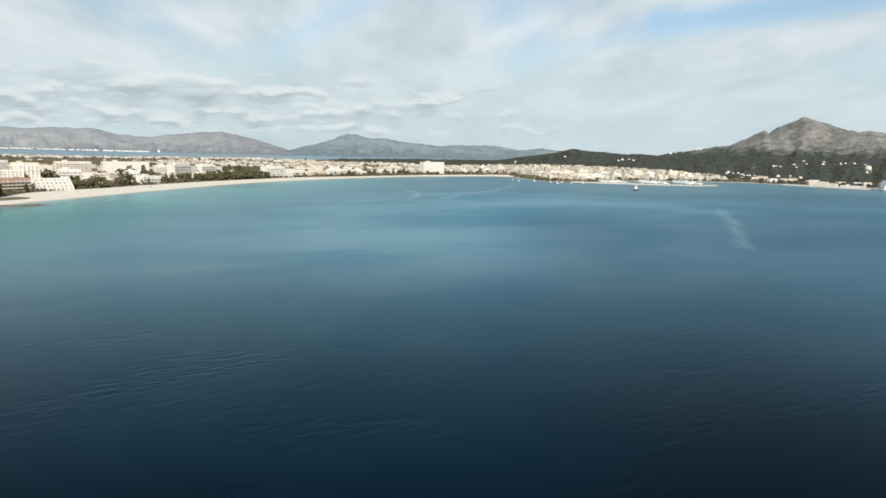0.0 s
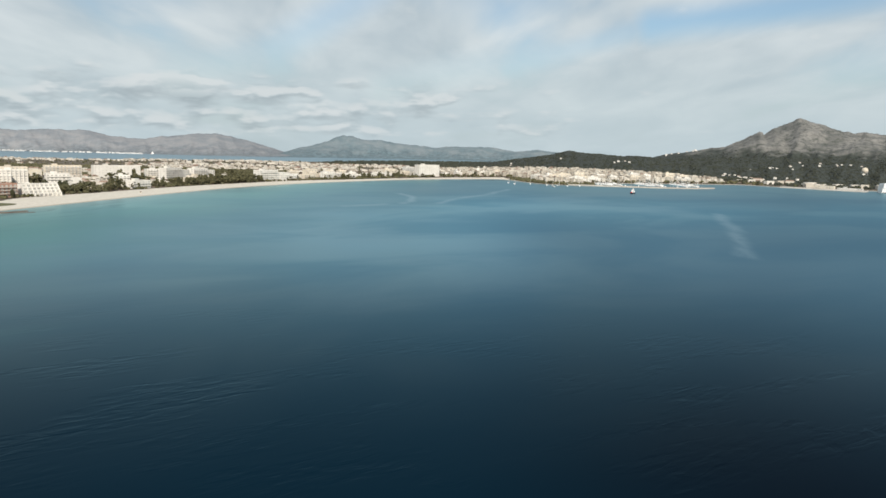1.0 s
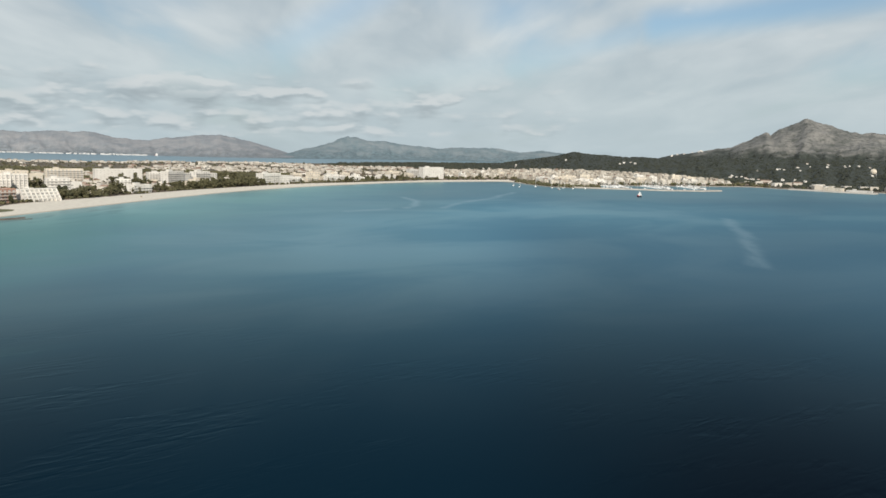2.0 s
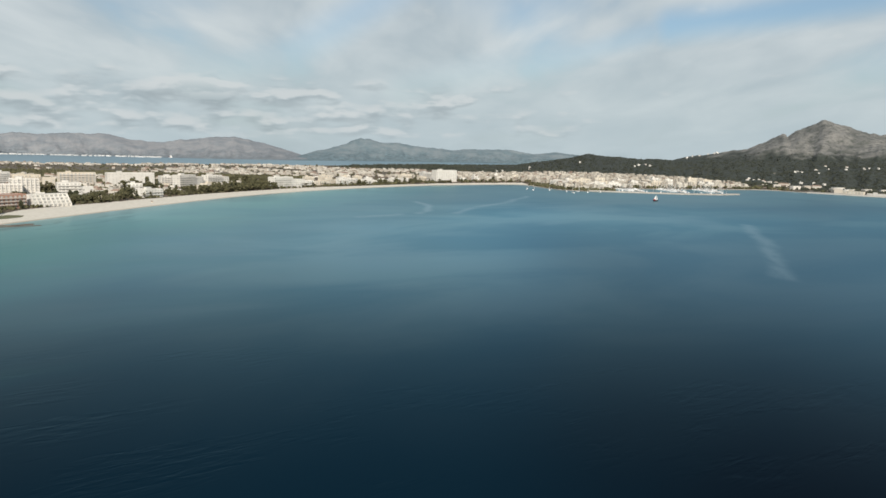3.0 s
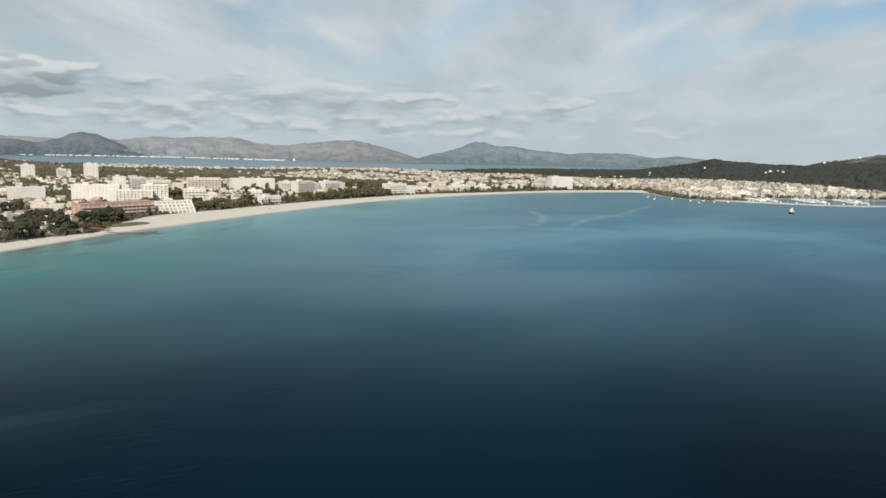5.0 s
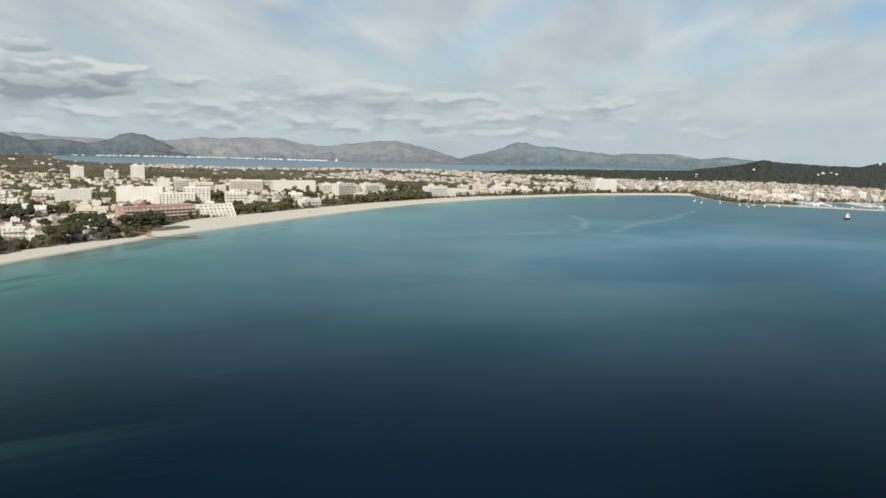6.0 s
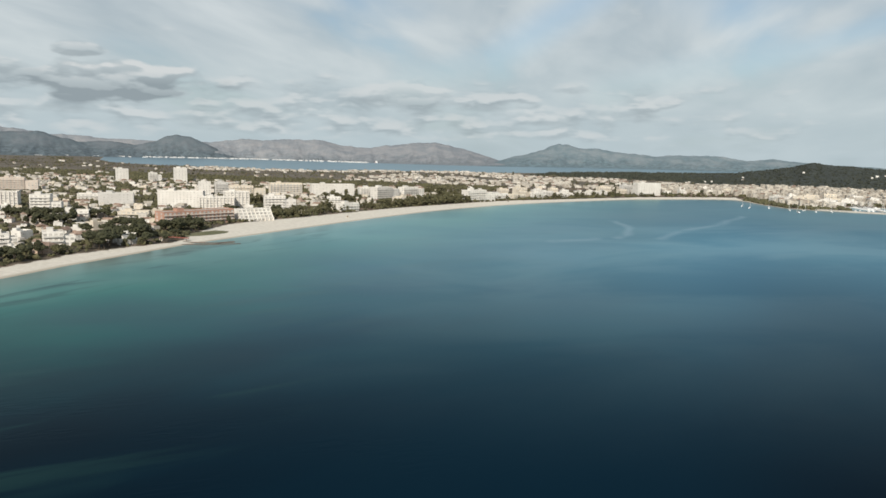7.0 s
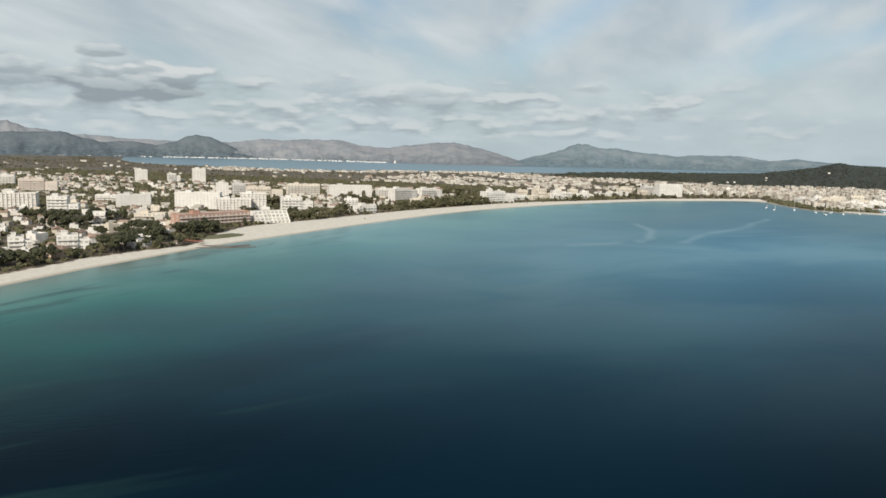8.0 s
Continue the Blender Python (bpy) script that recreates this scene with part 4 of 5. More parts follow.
scatter_houses(85, -760, -405, 430, 900, 2.0, 5, lambda x, y: behind(x, y) > 24)
scatter_houses(60, -1250, -400, 480, 1250, 4.0, 6, lambda x, y: behind(x, y) > 40)
scatter_houses(35, -560, -80, 1000, 1640, 4.0, 7, lambda x, y: 30 < behind(x, y) < 330)

# ---- apartment blocks of the port ----
BLOCKS = [
    hotel("port_apartments", "white apartment block on the harbour front", (188, 1532), (212, 1508), 14, 11.0, 4, WHITE, 9.0, sides=False, group="harbour apartment blocks", glass=(4.5, 1.5)),
    hotel("port_apartments", "cream apartment block with balconies near the harbour", (222, 1500), (252, 1482), 14, 12.5, 4, CREAM, 9.0, sides=False, group="harbour apartment blocks", glass=(4.5, 1.5)),
    hotel("port_apartments", "white stepped apartment block near the harbour", (264, 1488), (298, 1474), 14, 10.0, 3, WHITE, 9.0, wing=3.6, sides=False, group="harbour apartment blocks", glass=(4.5, 1.5)),
    hotel("port_apartments", "low white harbour building with shops", (304, 1530), (328, 1540), 12, 7.5, 2, WHITE, 9.0, sides=False, group="harbour apartment blocks", glass=(4.5, 1.5)),
]


def port_rows():
    rng = random.Random(12)
    line = [(182, 1560), (232, 1512), (302, 1505), (322, 1565), (430, 1585), (560, 1630)]
    for back, gap, tall in ((0, 25, 0.95), (36, 30, 1.15)):
        for (ax, ay), (bx, by) in zip(line, line[1:]):
            n = math.hypot(bx - ax, by - ay)
            ex, ey = (bx - ax) / n, (by - ay) / n
            for s in np.arange(rng.uniform(0, gap), n, gap):
                if rng.random() < 0.12:
                    continue
                x, y = ax + ex * s - ey * back + rng.uniform(-4, 4), ay + ey * s + ex * back + rng.uniform(-5, 5)
                if not free(x + 8 * ex - 7 * ey, y + 8 * ey + 7 * ex, 3):
                    continue
                TAKEN.append((x + 8 * ex - 7 * ey, y + 8 * ey + 7 * ex, 10))
                m = pose(x, y, ground_z(x, y), 0, 0, rng.uniform(-14, 22))
                b = copy_thing(rng.choice(BLOCKS[:3] if rng.random() < 0.85 else BLOCKS), m)
                b.scale = (rng.uniform(0.42, 0.72), 0.9, tall * rng.uniform(0.7, 1.05))


def bay_rows():
    """Blocks along the sand between the beach and the port."""
    rng = random.Random(21)
    for back, gap in ((58, 34), (98, 44)):
        for (ax, ay), (bx, by) in zip(BACK[17:], BACK[18:]):
            n = math.hypot(bx - ax, by - ay)
            ex, ey = (bx - ax) / n, (by - ay) / n
            for s in np.arange(rng.uniform(0, 20), n, gap):
                x, y = ax + ex * s - ey * back, ay + ey * s + ex * back
                if not free(x + 12 * ex - 6 * ey, y + 12 * ey + 6 * ex, 8):
                    continue
                TAKEN.append((x + 12 * ex - 6 * ey, y + 12 * ey + 6 * ex, 13))
                b = copy_thing(rng.choice(BLOCKS), pose(x, y, ground_z(x, y), 0, 0, math.degrees(math.atan2(ey, ex)) - rng.uniform(0, 25)))
                b.scale = (rng.uniform(0.4, 0.7), 0.9, rng.uniform(0.55, 0.9) if back < 70 else rng.uniform(0.7, 1.1))


port_rows()
bay_rows()

# ---- trees ----
ICO = bmesh.new()
bmesh.ops.create_icosphere(ICO, subdivisions=1, radius=1.0)
ICO_V = np.array([v.co[:] for v in ICO.verts])
ICO_F = np.array([[v.index for v in f.verts] for f in ICO.faces])
ICO.free()


def clumps(name, centres, sizes, flat, mat, rng, jitter=0.32):
    """Many small uneven clumps of foliage in one mesh."""
    n, k = len(centres), len(ICO_V)
    ang = rng.uniform(0, 2 * np.pi, n)
    v = ICO_V[None] * (1 + rng.uniform(-jitter, jitter, (n, k, 1)))
    c, s = np.cos(ang)[:, None], np.sin(ang)[:, None]
    v = np.stack([v[..., 0] * c - v[..., 1] * s, v[..., 0] * s + v[..., 1] * c, v[..., 2] * flat], -1)
    v = v * np.asarray(sizes)[:, None, None] + np.asarray(centres)[:, None, :]
    f = ICO_F[None] + (np.arange(n) * k)[:, None, None]
    me = bpy.data.meshes.new(name)
    me.from_pydata(v.reshape(-1, 3).tolist(), [], f.reshape(-1, 3).tolist())
    me.materials.append(mat)
    return me


def limb(bm, a, b, ra, rb, n=6):
    a, b = Vector(a), Vector(b)
    q = (b - a).to_track_quat("Z", "Y")
    rings = []
    for p, r in ((a, ra), (b, rb)):
        rings.append([bm.verts.new(p + q @ Vector((r * math.cos(2 * math.pi * i / n), r * math.sin(2 * math.pi * i / n), 0))) for i in range(n)])
    for i in range(n):
        bm.faces.new((rings[0][i], rings[0][(i + 1) % n], rings[1][(i + 1) % n], rings[1][i]))
    bm.faces.new(rings[1])


def tree(x, y, kind, seed):
    """kind: 0 umbrella pine, 1 tall pine, 2 round broadleaf tree."""
    rng = np.random.default_rng(seed)
    label = ("dark green umbrella pine with a broad flat crown", "tall dark pine with a ragged crown", "round leafy green tree")[kind]
    r = root("tree", x, y, 0, label, "tree", "trees of the resort")
    h, rad = ((9.5, 5.0), (11.5, 3.6), (8.0, 4.0))[kind]
    bm = bmesh.new()
    lean = rng.uniform(-0.6, 0.6, 2)
    fork = (lean[0] * 0.6, lean[1] * 0.6, h * 0.5)
    limb(bm, (0, 0, -0.5), fork, 0.34, 0.22)
    for i in range(6):
        a = i * 1.05 + rng.uniform(-0.3, 0.3)
        limb(bm, fork, (fork[0] + math.cos(a) * rad * 0.6, fork[1] + math.sin(a) * rad * 0.6, h * rng.uniform(0.66, 0.84)), 0.14, 0.05, 5)
    part("trunk", bm, BARK, r)
    cs, ss = [], []
    while len(cs) < 95:
        p = rng.uniform(-1, 1, 3)
        q = p[0] ** 2 + p[1] ** 2 + p[2] ** 2
        if q > 1 or q < 0.18:
            continue
        lob = 0.8 + 0.3 * noise.noise(Vector((p[0] * 1.7, p[1] * 1.7, seed)))
        if kind == 0:
            c = (p[0] * rad * lob, p[1] * rad * lob, h * 0.80 + p[2] * 1.9 - 0.9 * (p[0] ** 2 + p[1] ** 2))
        elif kind == 1:
            wide = 1.0 - 0.55 * max(0, p[2])
            c = (p[0] * rad * lob * wide, p[1] * rad * lob * wide, h * 0.64 + p[2] * h * 0.34)
        else:
            c = (p[0] * rad * lob, p[1] * rad * lob, h * 0.60 + p[2] * h * 0.36)
        cs.append(c)
        ss.append(rng.uniform(0.55, 1.15))
    part("crown", clumps("crown", cs, ss, 0.75, LEAF if kind == 2 else PINE, rng), None, r)
    return r


TREES = [tree(-412, 470, 0, 3), tree(-415, 482, 0, 8), tree(-418, 495, 1, 4), tree(-412, 505, 2, 5), tree(-424, 488, 2, 11)]


FAR_TREES = []      # x, y, kind and size of those past the near beach


def plant(x, y, rng, kinds=(0, 0, 1, 2, 1), lo=0.75, hi=1.25):
    k = rng.choice(kinds)
    s = rng.uniform(lo, hi)
    if y > 840:
        FAR_TREES.append((x, y, k, s))
        return
    o = copy_thing(TREES[k], pose(x, y, ground_z(x, y), 0, 0, rng.uniform(0, 360)))
    o.scale = (s, s, s * rng.uniform(0.9, 1.1))


def tree_belt():
    rng = random.Random(31)
    # groves behind the sand: place, reach, number, size
    for gx, gy, r, n, big in ((-424, 462, 16, 14, 1.0), (-440, 440, 18, 12, 1.05), (-428, 500, 10, 6, 0.8), (-414, 548, 9, 8, 1.3), (-416, 566, 9, 8, 1.25), (-402, 580, 8, 5, 0.9), (-428, 592, 12, 8, 1.1),
                              (-426, 652, 9, 9, 1.15), (-420, 672, 9, 8, 1.15), (-414, 688, 6, 4, 0.9), (-440, 636, 12, 8, 0.9), (-430, 826, 12, 10, 1.1), (-412, 846, 10, 8, 1.1), (-398, 890, 11, 9, 1.0), (-404, 920, 9, 6, 1.2),
                              (-390, 975, 8, 6, 0.9), (-380, 1000, 10, 6, 1.0), (-440, 790, 10, 6, 0.9), (-388, 940, 9, 6, 1.0), (-366, 1030, 10, 8, 1.1), (-262, 1215, 9, 5, 0.9), (-232, 1262, 9, 5, 0.8), (-352, 1055, 14, 14, 1.2), (-338, 1085, 14, 16, 1.3), (-326, 1112, 13, 14, 1.3), (-316, 1140, 12, 14, 1.3), (-304, 1166, 11, 12, 1.25), (-290, 1192, 10, 9, 1.1), (-560, 650, 22, 16, 1.1),
                              (-600, 680, 20, 12, 1.1), (-480, 820, 14, 6, 1.0), (-500, 850, 14, 6, 1.0), (-470, 1090, 24, 8, 1.2), (-440, 1060, 16, 12, 1.5), (-420, 832, 8, 8, 1.2), (-401, 850, 8, 8, 1.2), (-385, 876, 7, 6, 1.1), (-300, 1150, 12, 10, 1.3), (-286, 1180, 10, 8, 1.2),
                              (-226, 1282, 9, 5, 0.9), (-198, 1326, 9, 5, 0.9), (-172, 1372, 9, 7, 1.0), (-140, 1428, 12, 9, 1.0), (-112, 1462, 12, 9, 1.0), (-84, 1500, 12, 9, 1.0),
                              (-595, 714, 17, 14, 1.1), (-565, 722, 12, 8, 1.0), (-424, 603, 13, 10, 1.15), (-478, 655, 16, 11, 1.0), (-467, 607, 12, 7, 1.0), (-545, 986, 14, 10, 1.1), (-386, 1345, 26, 11, 1.5), (-330, 1300, 22, 8, 1.2), (-640, 690, 20, 10, 1.0)):
        for _ in range(n):
            a, d = rng.uniform(0, 6.28), r * math.sqrt(rng.random())
            x, y = gx + d * math.cos(a), gy + d * math.sin(a)
            if free(x, y, -6.0) and behind(x, y) > 2 and rng.random() < 0.88:
                plant(x, y, rng, (0, 0, 1, 0, 2) if gy < 780 else (3, 4, 3, 0, 2), 0.8 * big, 1.2 * big)
    # single trees along the promenade and between the houses
    for (ax, ay), (bx, by) in zip(BACK[3:], BACK[4:]):
        n = math.hypot(bx - ax, by - ay)
        ex, ey = (bx - ax) / n, (by - ay) / n
        for s in np.arange(0, n, 26.0):
            x, y = ax + ex * s - ey * rng.uniform(3, 12), ay + ey * s + ex * rng.uniform(3, 12)
            if free(x, y, -5.0):
                plant(x, y, rng, (2, 4, 1), 0.5, 0.9)


tree_belt()


def far_trees():
    """The trees farther along the bay: trunks and crowns of small clumps, joined."""
    rng = np.random.default_rng(91)
    cs, ss, bm = [], [], bmesh.new()
    for x, y, k, s in FAR_TREES:
        z = ground_z(x, y)
        h, rad = ((9.5, 5.0), (9.5, 5.0), (11.5, 3.4), (8.0, 4.0), (8.0, 4.0))[k]
        limb(bm, (x, y, z - 0.5), (x + rng.uniform(-0.5, 0.5), y, z + h * s * 0.7), 0.32 * s, 0.16 * s, 5)
        low = 0.62 if k < 2 else 0.3
        for _ in range(34):
            a, u = rng.uniform(0, 6.283), rng.uniform(0, 1)
            reach = rad * s * math.sqrt(rng.uniform(0, 1)) * (1.0 - 0.45 * u) * (0.8 + 0.3 * math.sin(3 * a + x))
            cs.append((x + reach * math.cos(a), y + reach * math.sin(a), z + h * s * (low + (1.0 - low) * u)))
            ss.append(rng.uniform(0.6, 1.25) * s)
    me = clumps("bay_trees", cs, ss, 0.75, LEAF, rng)
    trunks = mesh_of("trunks", bm, BARK)
    both = bmesh.new()
    both.from_mesh(me)
    n = len(both.faces)
    both.from_mesh(trunks)
    both.faces.ensure_lookup_table()
    for f in both.faces[n:]:
        f.material_index = 1
    both.to_mesh(me)
    both.free()
    bpy.data.meshes.remove(trunks)
    me.materials.append(BARK)
    tagged(new("bay_trees", me), "olive green trees behind the sand round the bay", "trees", kind="stuff")


far_trees()


# ---- woods, scrub and far houses, too many to count ----
def stuff(name, me, label, category):
    return tagged(new(name, me), label, category, kind="stuff")


def woods(name, n, x0, x1, y0, y1, keep, lo, hi, mat, label, seed, height=None, flat=0.8):
    rng = np.random.default_rng(seed)
    x, y = rng.uniform(x0, x1, n), rng.uniform(y0, y1, n)
    m = keep(x, y)
    x, y = x[m], y[m]
    z = land_z(x, y) if height is None else height(x, y)
    s = rng.uniform(lo, hi, len(x))
    stuff(name, clumps(name, np.stack([x, y, z + s * 0.55], 1), s, flat, mat, rng, 0.4), label, "trees")


def patchy(x, y, scale, cut, seed=0.0):
    return np.array([noise.noise(Vector((a * scale + seed, b * scale, seed))) for a, b in zip(x, y)]) > cut


woods("garden_trees", 42000, -1700, -330, 420, 1700, lambda x, y: (side(x, y, INNER) > 30) & patchy(x, y, 0.026, -0.2), 1.1, 3.0, LEAF, "dark green garden trees between the houses", 41)
woods("plain_woods", 7000, -2900, 250, 1300, 3000, lambda x, y: (side(x, y, LAND) > 40) & patchy(x, y, 0.008, 0.08), 1.4, 3.6, LEAF, "dark patches of wood on the plain", 42)
woods("far_wood", 9000, -420, 520, 2250, 3800, lambda x, y: (side(x, y, LAND) > 25) & (y > 2520 - (x + 400) * 0.25) & patchy(x, y, 0.010, -0.35, 6.0), 2.2, 5.0, HILLPINE, "dark pine wood at the far edge of the plain", 49)
woods("plain_scrub", 9000, -2600, 250, 1250, 2700, lambda x, y: (side(x, y, LAND) > 30) & patchy(x, y, 0.009, -0.25, 5.0), 1.2, 2.8, SCRUBLEAF, "dry brown scrub on the plain", 43, flat=0.45)
woods("promenade_shrubs", 16000, -470, -100, 420, 1480, lambda x, y: (side(x, y, INNER) > 3) & (side(x, y, INNER) < 42) & patchy(x, y, 0.03, -0.22, 4.0), 0.9, 2.6, LEAF, "dark shrubs and low trees along the promenade", 45)
woods("seafront_trees", 5200, -330, 700, 1150, 1660, lambda x, y: (side(x, y, INNER) > 2) & (side(x, y, INNER) < 26) & patchy(x, y, 0.035, -0.25, 7.0), 2.0, 4.2, LEAF, "green palms and small trees along the seafront road", 47)
woods("port_shore_trees", 2600, 140, 300, 1370, 1580, lambda x, y: (side(x, y, LAND) > 5) & (side(x, y, LAND) < 46) & patchy(x, y, 0.04, -0.25, 2.0), 1.4, 3.4, LEAF, "brownish green trees and shrubs along the port shore", 48)
woods("quay_trees", 3200, 560, 1600, 1420, 2100, lambda x, y: (side(x, y, INNER) > 22) & patchy(x, y, 0.012, -0.25), 2.0, 4.4, HILLPINE, "dark trees behind the quay", 46)
woods("port_trees", 6000, -150, 1300, 1400, 2200, lambda x, y: (side(x, y, INNER) > 6) & patchy(x, y, 0.02, 0.0), 1.8, 4.0, PINE, "dark trees between the harbour blocks", 44)


def far_houses(name, spots, label, seed, lo=(7, 7, 3.5), hi=(17, 11, 8), roofs=0.35, mat=None, turn=0.7):
    """Distant small houses: walls and pitched or flat roofs, joined."""
    rng = random.Random(seed)
    verts, faces, tile = [], [], []
    for x, y, z in spots:
        w, d, h = (rng.uniform(a, b) / 2 if i < 2 else rng.uniform(a, b) for i, (a, b) in enumerate(zip(lo, hi)))
        a = rng.uniform(-turn, turn)
        c, s = math.cos(a), math.sin(a)
        pts = [(-w, -d, -2), (w, -d, -2), (w, d, -2), (-w, d, -2), (-w, -d, h), (w, -d, h), (w, d, h), (-w, d, h)]
        gable = rng.random() < roofs
        if gable:
            pts += [(-w * 1.05, -d * 1.08, h), (w * 1.05, -d * 1.08, h), (w * 1.05, d * 1.08, h), (-w * 1.05, d * 1.08, h), (-w * 0.8, 0, h + 1.9), (w * 0.8, 0, h + 1.9)]
        k = len(verts)
        verts += [(x + c * p - s * q, y + s * p + c * q, z + r) for p, q, r in pts]
        fs = [(0, 1, 5, 4), (1, 2, 6, 5), (2, 3, 7, 6), (3, 0, 4, 7), (4, 5, 6, 7)]
        ts = [0] * 5
        if gable:
            fs, ts = fs[:4] + [(8, 9, 13, 12), (9, 10, 13), (10, 11, 12, 13), (11, 8, 12)], [0] * 4 + [1] * 4
        faces += [tuple(i + k for i in f) for f in fs]
        tile += ts
        # a row of dark openings on each floor of the front
        for z0 in np.arange(0.9, h - 1.4, 3.0):
            for q in np.arange(-w + 0.9, w - 2.0, 3.6):
                k = len(verts)
                verts += [(x + c * p - s * -(d + 0.06), y + s * p + c * -(d + 0.06), z + r) for p, r in ((q, z0), (q + 1.5, z0), (q + 1.5, z0 + 1.4), (q, z0 + 1.4))]
                faces.append((k, k + 1, k + 2, k + 3))
                tile.append(2)
    me = bpy.data.meshes.new(name)
    me.from_pydata(verts, [], faces)
    for mt in (mat or FARWALL, TILE, GLASS):
        me.materials.append(mt)
    me.polygons.foreach_set("material_index", np.array(tile, np.int32))
    stuff(name, me, label, "houses")


def spots_in(n, x0, x1, y0, y1, keep, seed):
    rng = np.random.default_rng(seed)
    x, y = rng.uniform(x0, x1, n), rng.uniform(y0, y1, n)
    m = keep(x, y)
    x, y = x[m], y[m]
    return list(zip(x.tolist(), y.tolist(), land_z(x, y).tolist()))


far_houses("resort_houses", [p for p in spots_in(2300, -1700, -380, 440, 1450, lambda x, y: (side(x, y, INNER) > 34) & patchy(x, y, 0.010, -0.22, 2.0), 51) if free(p[0], p[1], 2)],
           "small pale houses spread through the resort", 61, (4, 4, 2.8), (12, 8, 6.5), 0.25, PALEWALL)
far_houses("plain_houses", spots_in(330, -2300, 100, 1500, 2550, lambda x, y: (side(x, y, LAND) > 60) & patchy(x, y, 0.006, 0.12, 8.0), 52), "scattered white farmhouses on the plain", 62, (5, 5, 3), (13, 9, 6))
far_houses("bay_village", spots_in(3700, -1500, 200, 1700, 3000, lambda x, y: (side(x, y, LAND) > 25) & (side(x, y, LAND) < np.where(x > -760, 720, 260)) & (y < 2700 - (x + 700) * 0.55) & patchy(x, y, 0.004, -0.12, 3.0), 53), "rows of pale houses along the far side of the plain", 63, (5, 5, 3), (14, 9, 6), 0.08, PALEWALL)


def harbour_town(p):
    x, y = p[0], p[1]
    return free(x, y, 1) and side(np.array([x]), np.array([y]), PORT[:9] + [(640, 1700), (520, 1800), (300, 1850), (-60, 1800), (-100, 1620), (60, 1640)])[0] > 12


far_houses("harbour_houses", [p for p in spots_in(6500, -120, 900, 1400, 1860, lambda x, y: side(x, y, INNER) > 20, 54) if harbour_town(p)], "close-packed white and cream houses of the harbour town", 65,
           (3.5, 5, 4), (9, 8, 10.5), 0.04, PORTWALL, 0.5)
far_houses("quayside_houses", [p for p in spots_in(160, 560, 1300, 1380, 1700, lambda x, y: (side(x, y, INNER) > 12) & (side(x, y, INNER) < 120), 55)], "low white houses behind the quay", 66, (8, 8, 4), (22, 12, 8), 0.2, turn=0.4)


def shore_town():
    rng = random.Random(9)
    spots = []
    for az, d in ((a, np.interp(a, [-45, -40, -30, -24, -19, -12, -6, 0, 8], [4330, 4440, 4390, 4150, 4020, 3950, 4250, 4350, 4390])) for a in np.arange(-45, 8, 0.11)):
        if noise.noise(Vector((az * 0.9, 2.0, 0))) > (-0.4 if az < -22 else 0.45) and rng.random() < 0.85:
            d = d + rng.uniform(-12, 10)
            a = radians(az + rng.uniform(-0.1, 0.1))
            spots.append((d * math.sin(a), d * math.cos(a), 1.0))
    far_houses("far_shore_town", spots, "thin line of white houses along the far shore", 64, (8, 8, 3), (20, 12, 6.5), 0.0, SHOREWALL)


shore_town()


# ---- harbour works ----
def quay(name, label, line, half, top, mat):
    """A wall of stone with a flat top along a line, its sides battered and uneven."""
    rng = random.Random(len(name))
    bm = bmesh.new()
    ring = []
    pts = []
    for (ax, ay), (bx, by) in zip(line, line[1:]):
        n = max(1, int(math.hypot(bx - ax, by - ay) / 9))
        pts += [(ax + (bx - ax) * i / n, ay + (by - ay) * i / n) for i in range(n)]
    pts.append(line[-1])
    for i, (x, y) in enumerate(pts):
        (ax, ay), (bx, by) = pts[max(0, i - 1)], pts[min(len(pts) - 1, i + 1)]
        n = math.hypot(bx - ax, by - ay)
        nx, ny = -(by - ay) / n, (bx - ax) / n
        row = []
        for off, z in ((-half - 3.0, -2.0), (-half - 0.4, top * 0.55), (-half, top), (half, top), (half + 0.4, top * 0.55), (half + 3.0, -2.0)):
            off += rng.uniform(-0.3, 0.3)
            row.append(bm.verts.new((x + nx * off, y + ny * off, z + rng.uniform(-0.08, 0.08))))
        ring.append(row)
    for a, b in zip(ring, ring[1:]):
        for j in range(5):
            bm.faces.new((a[j], b[j], b[j + 1], a[j + 1]))
    bm.faces.new(ring[0])
    bm.faces.new(ring[-1][::-1])
    bmesh.ops.recalc_face_normals(bm, faces=bm.faces)
    return tagged(new(name, mesh_of(name, bm, mat)), label, "quay", kind="structure")


quay("breakwater", "long low stone breakwater of the marina", [(243, 1394), (300, 1375), (400, 1352), (470, 1360), (512, 1388)], 5.0, 2.2, STONE)
quay("quay", "pale concrete harbour mole", [(706, 1522), (739, 1482), (773, 1439), (810, 1398)], 8.0, 2.4, PAVED)
shed = hotel("quay_terminal", "low cream terminal building on the mole", (748, 1472), (770, 1442), 6, 5.2, 2, CREAM, 5.0, style="plain", sides=False)
shed.location.z = 2.4
shed = hotel("quay_shed", "low pale grey shed on the mole", (774, 1437), (805, 1404), 5, 2.6, 1, GREYW, 5.0, style="plain", sides=False)
shed.location.z = 2.4
quay("jetty_marina", "concrete jetty with berths", [(330, 1515), (345, 1420)], 2.0, 1.2, PAVED)
quay("jetty_marina_2", "concrete jetty with berths", [(415, 1535), (425, 1425)], 2.0, 1.2, PAVED)
quay("jetty_marina_3", "concrete jetty with berths", [(495, 1560), (500, 1450)], 2.0, 1.2, PAVED)
quay("groyne", "low dark stone groyne at the beach", [(-388, 614), (-372, 615), (-358, 620), (-350, 634)], 1.2, 0.7, DARKSTONE)
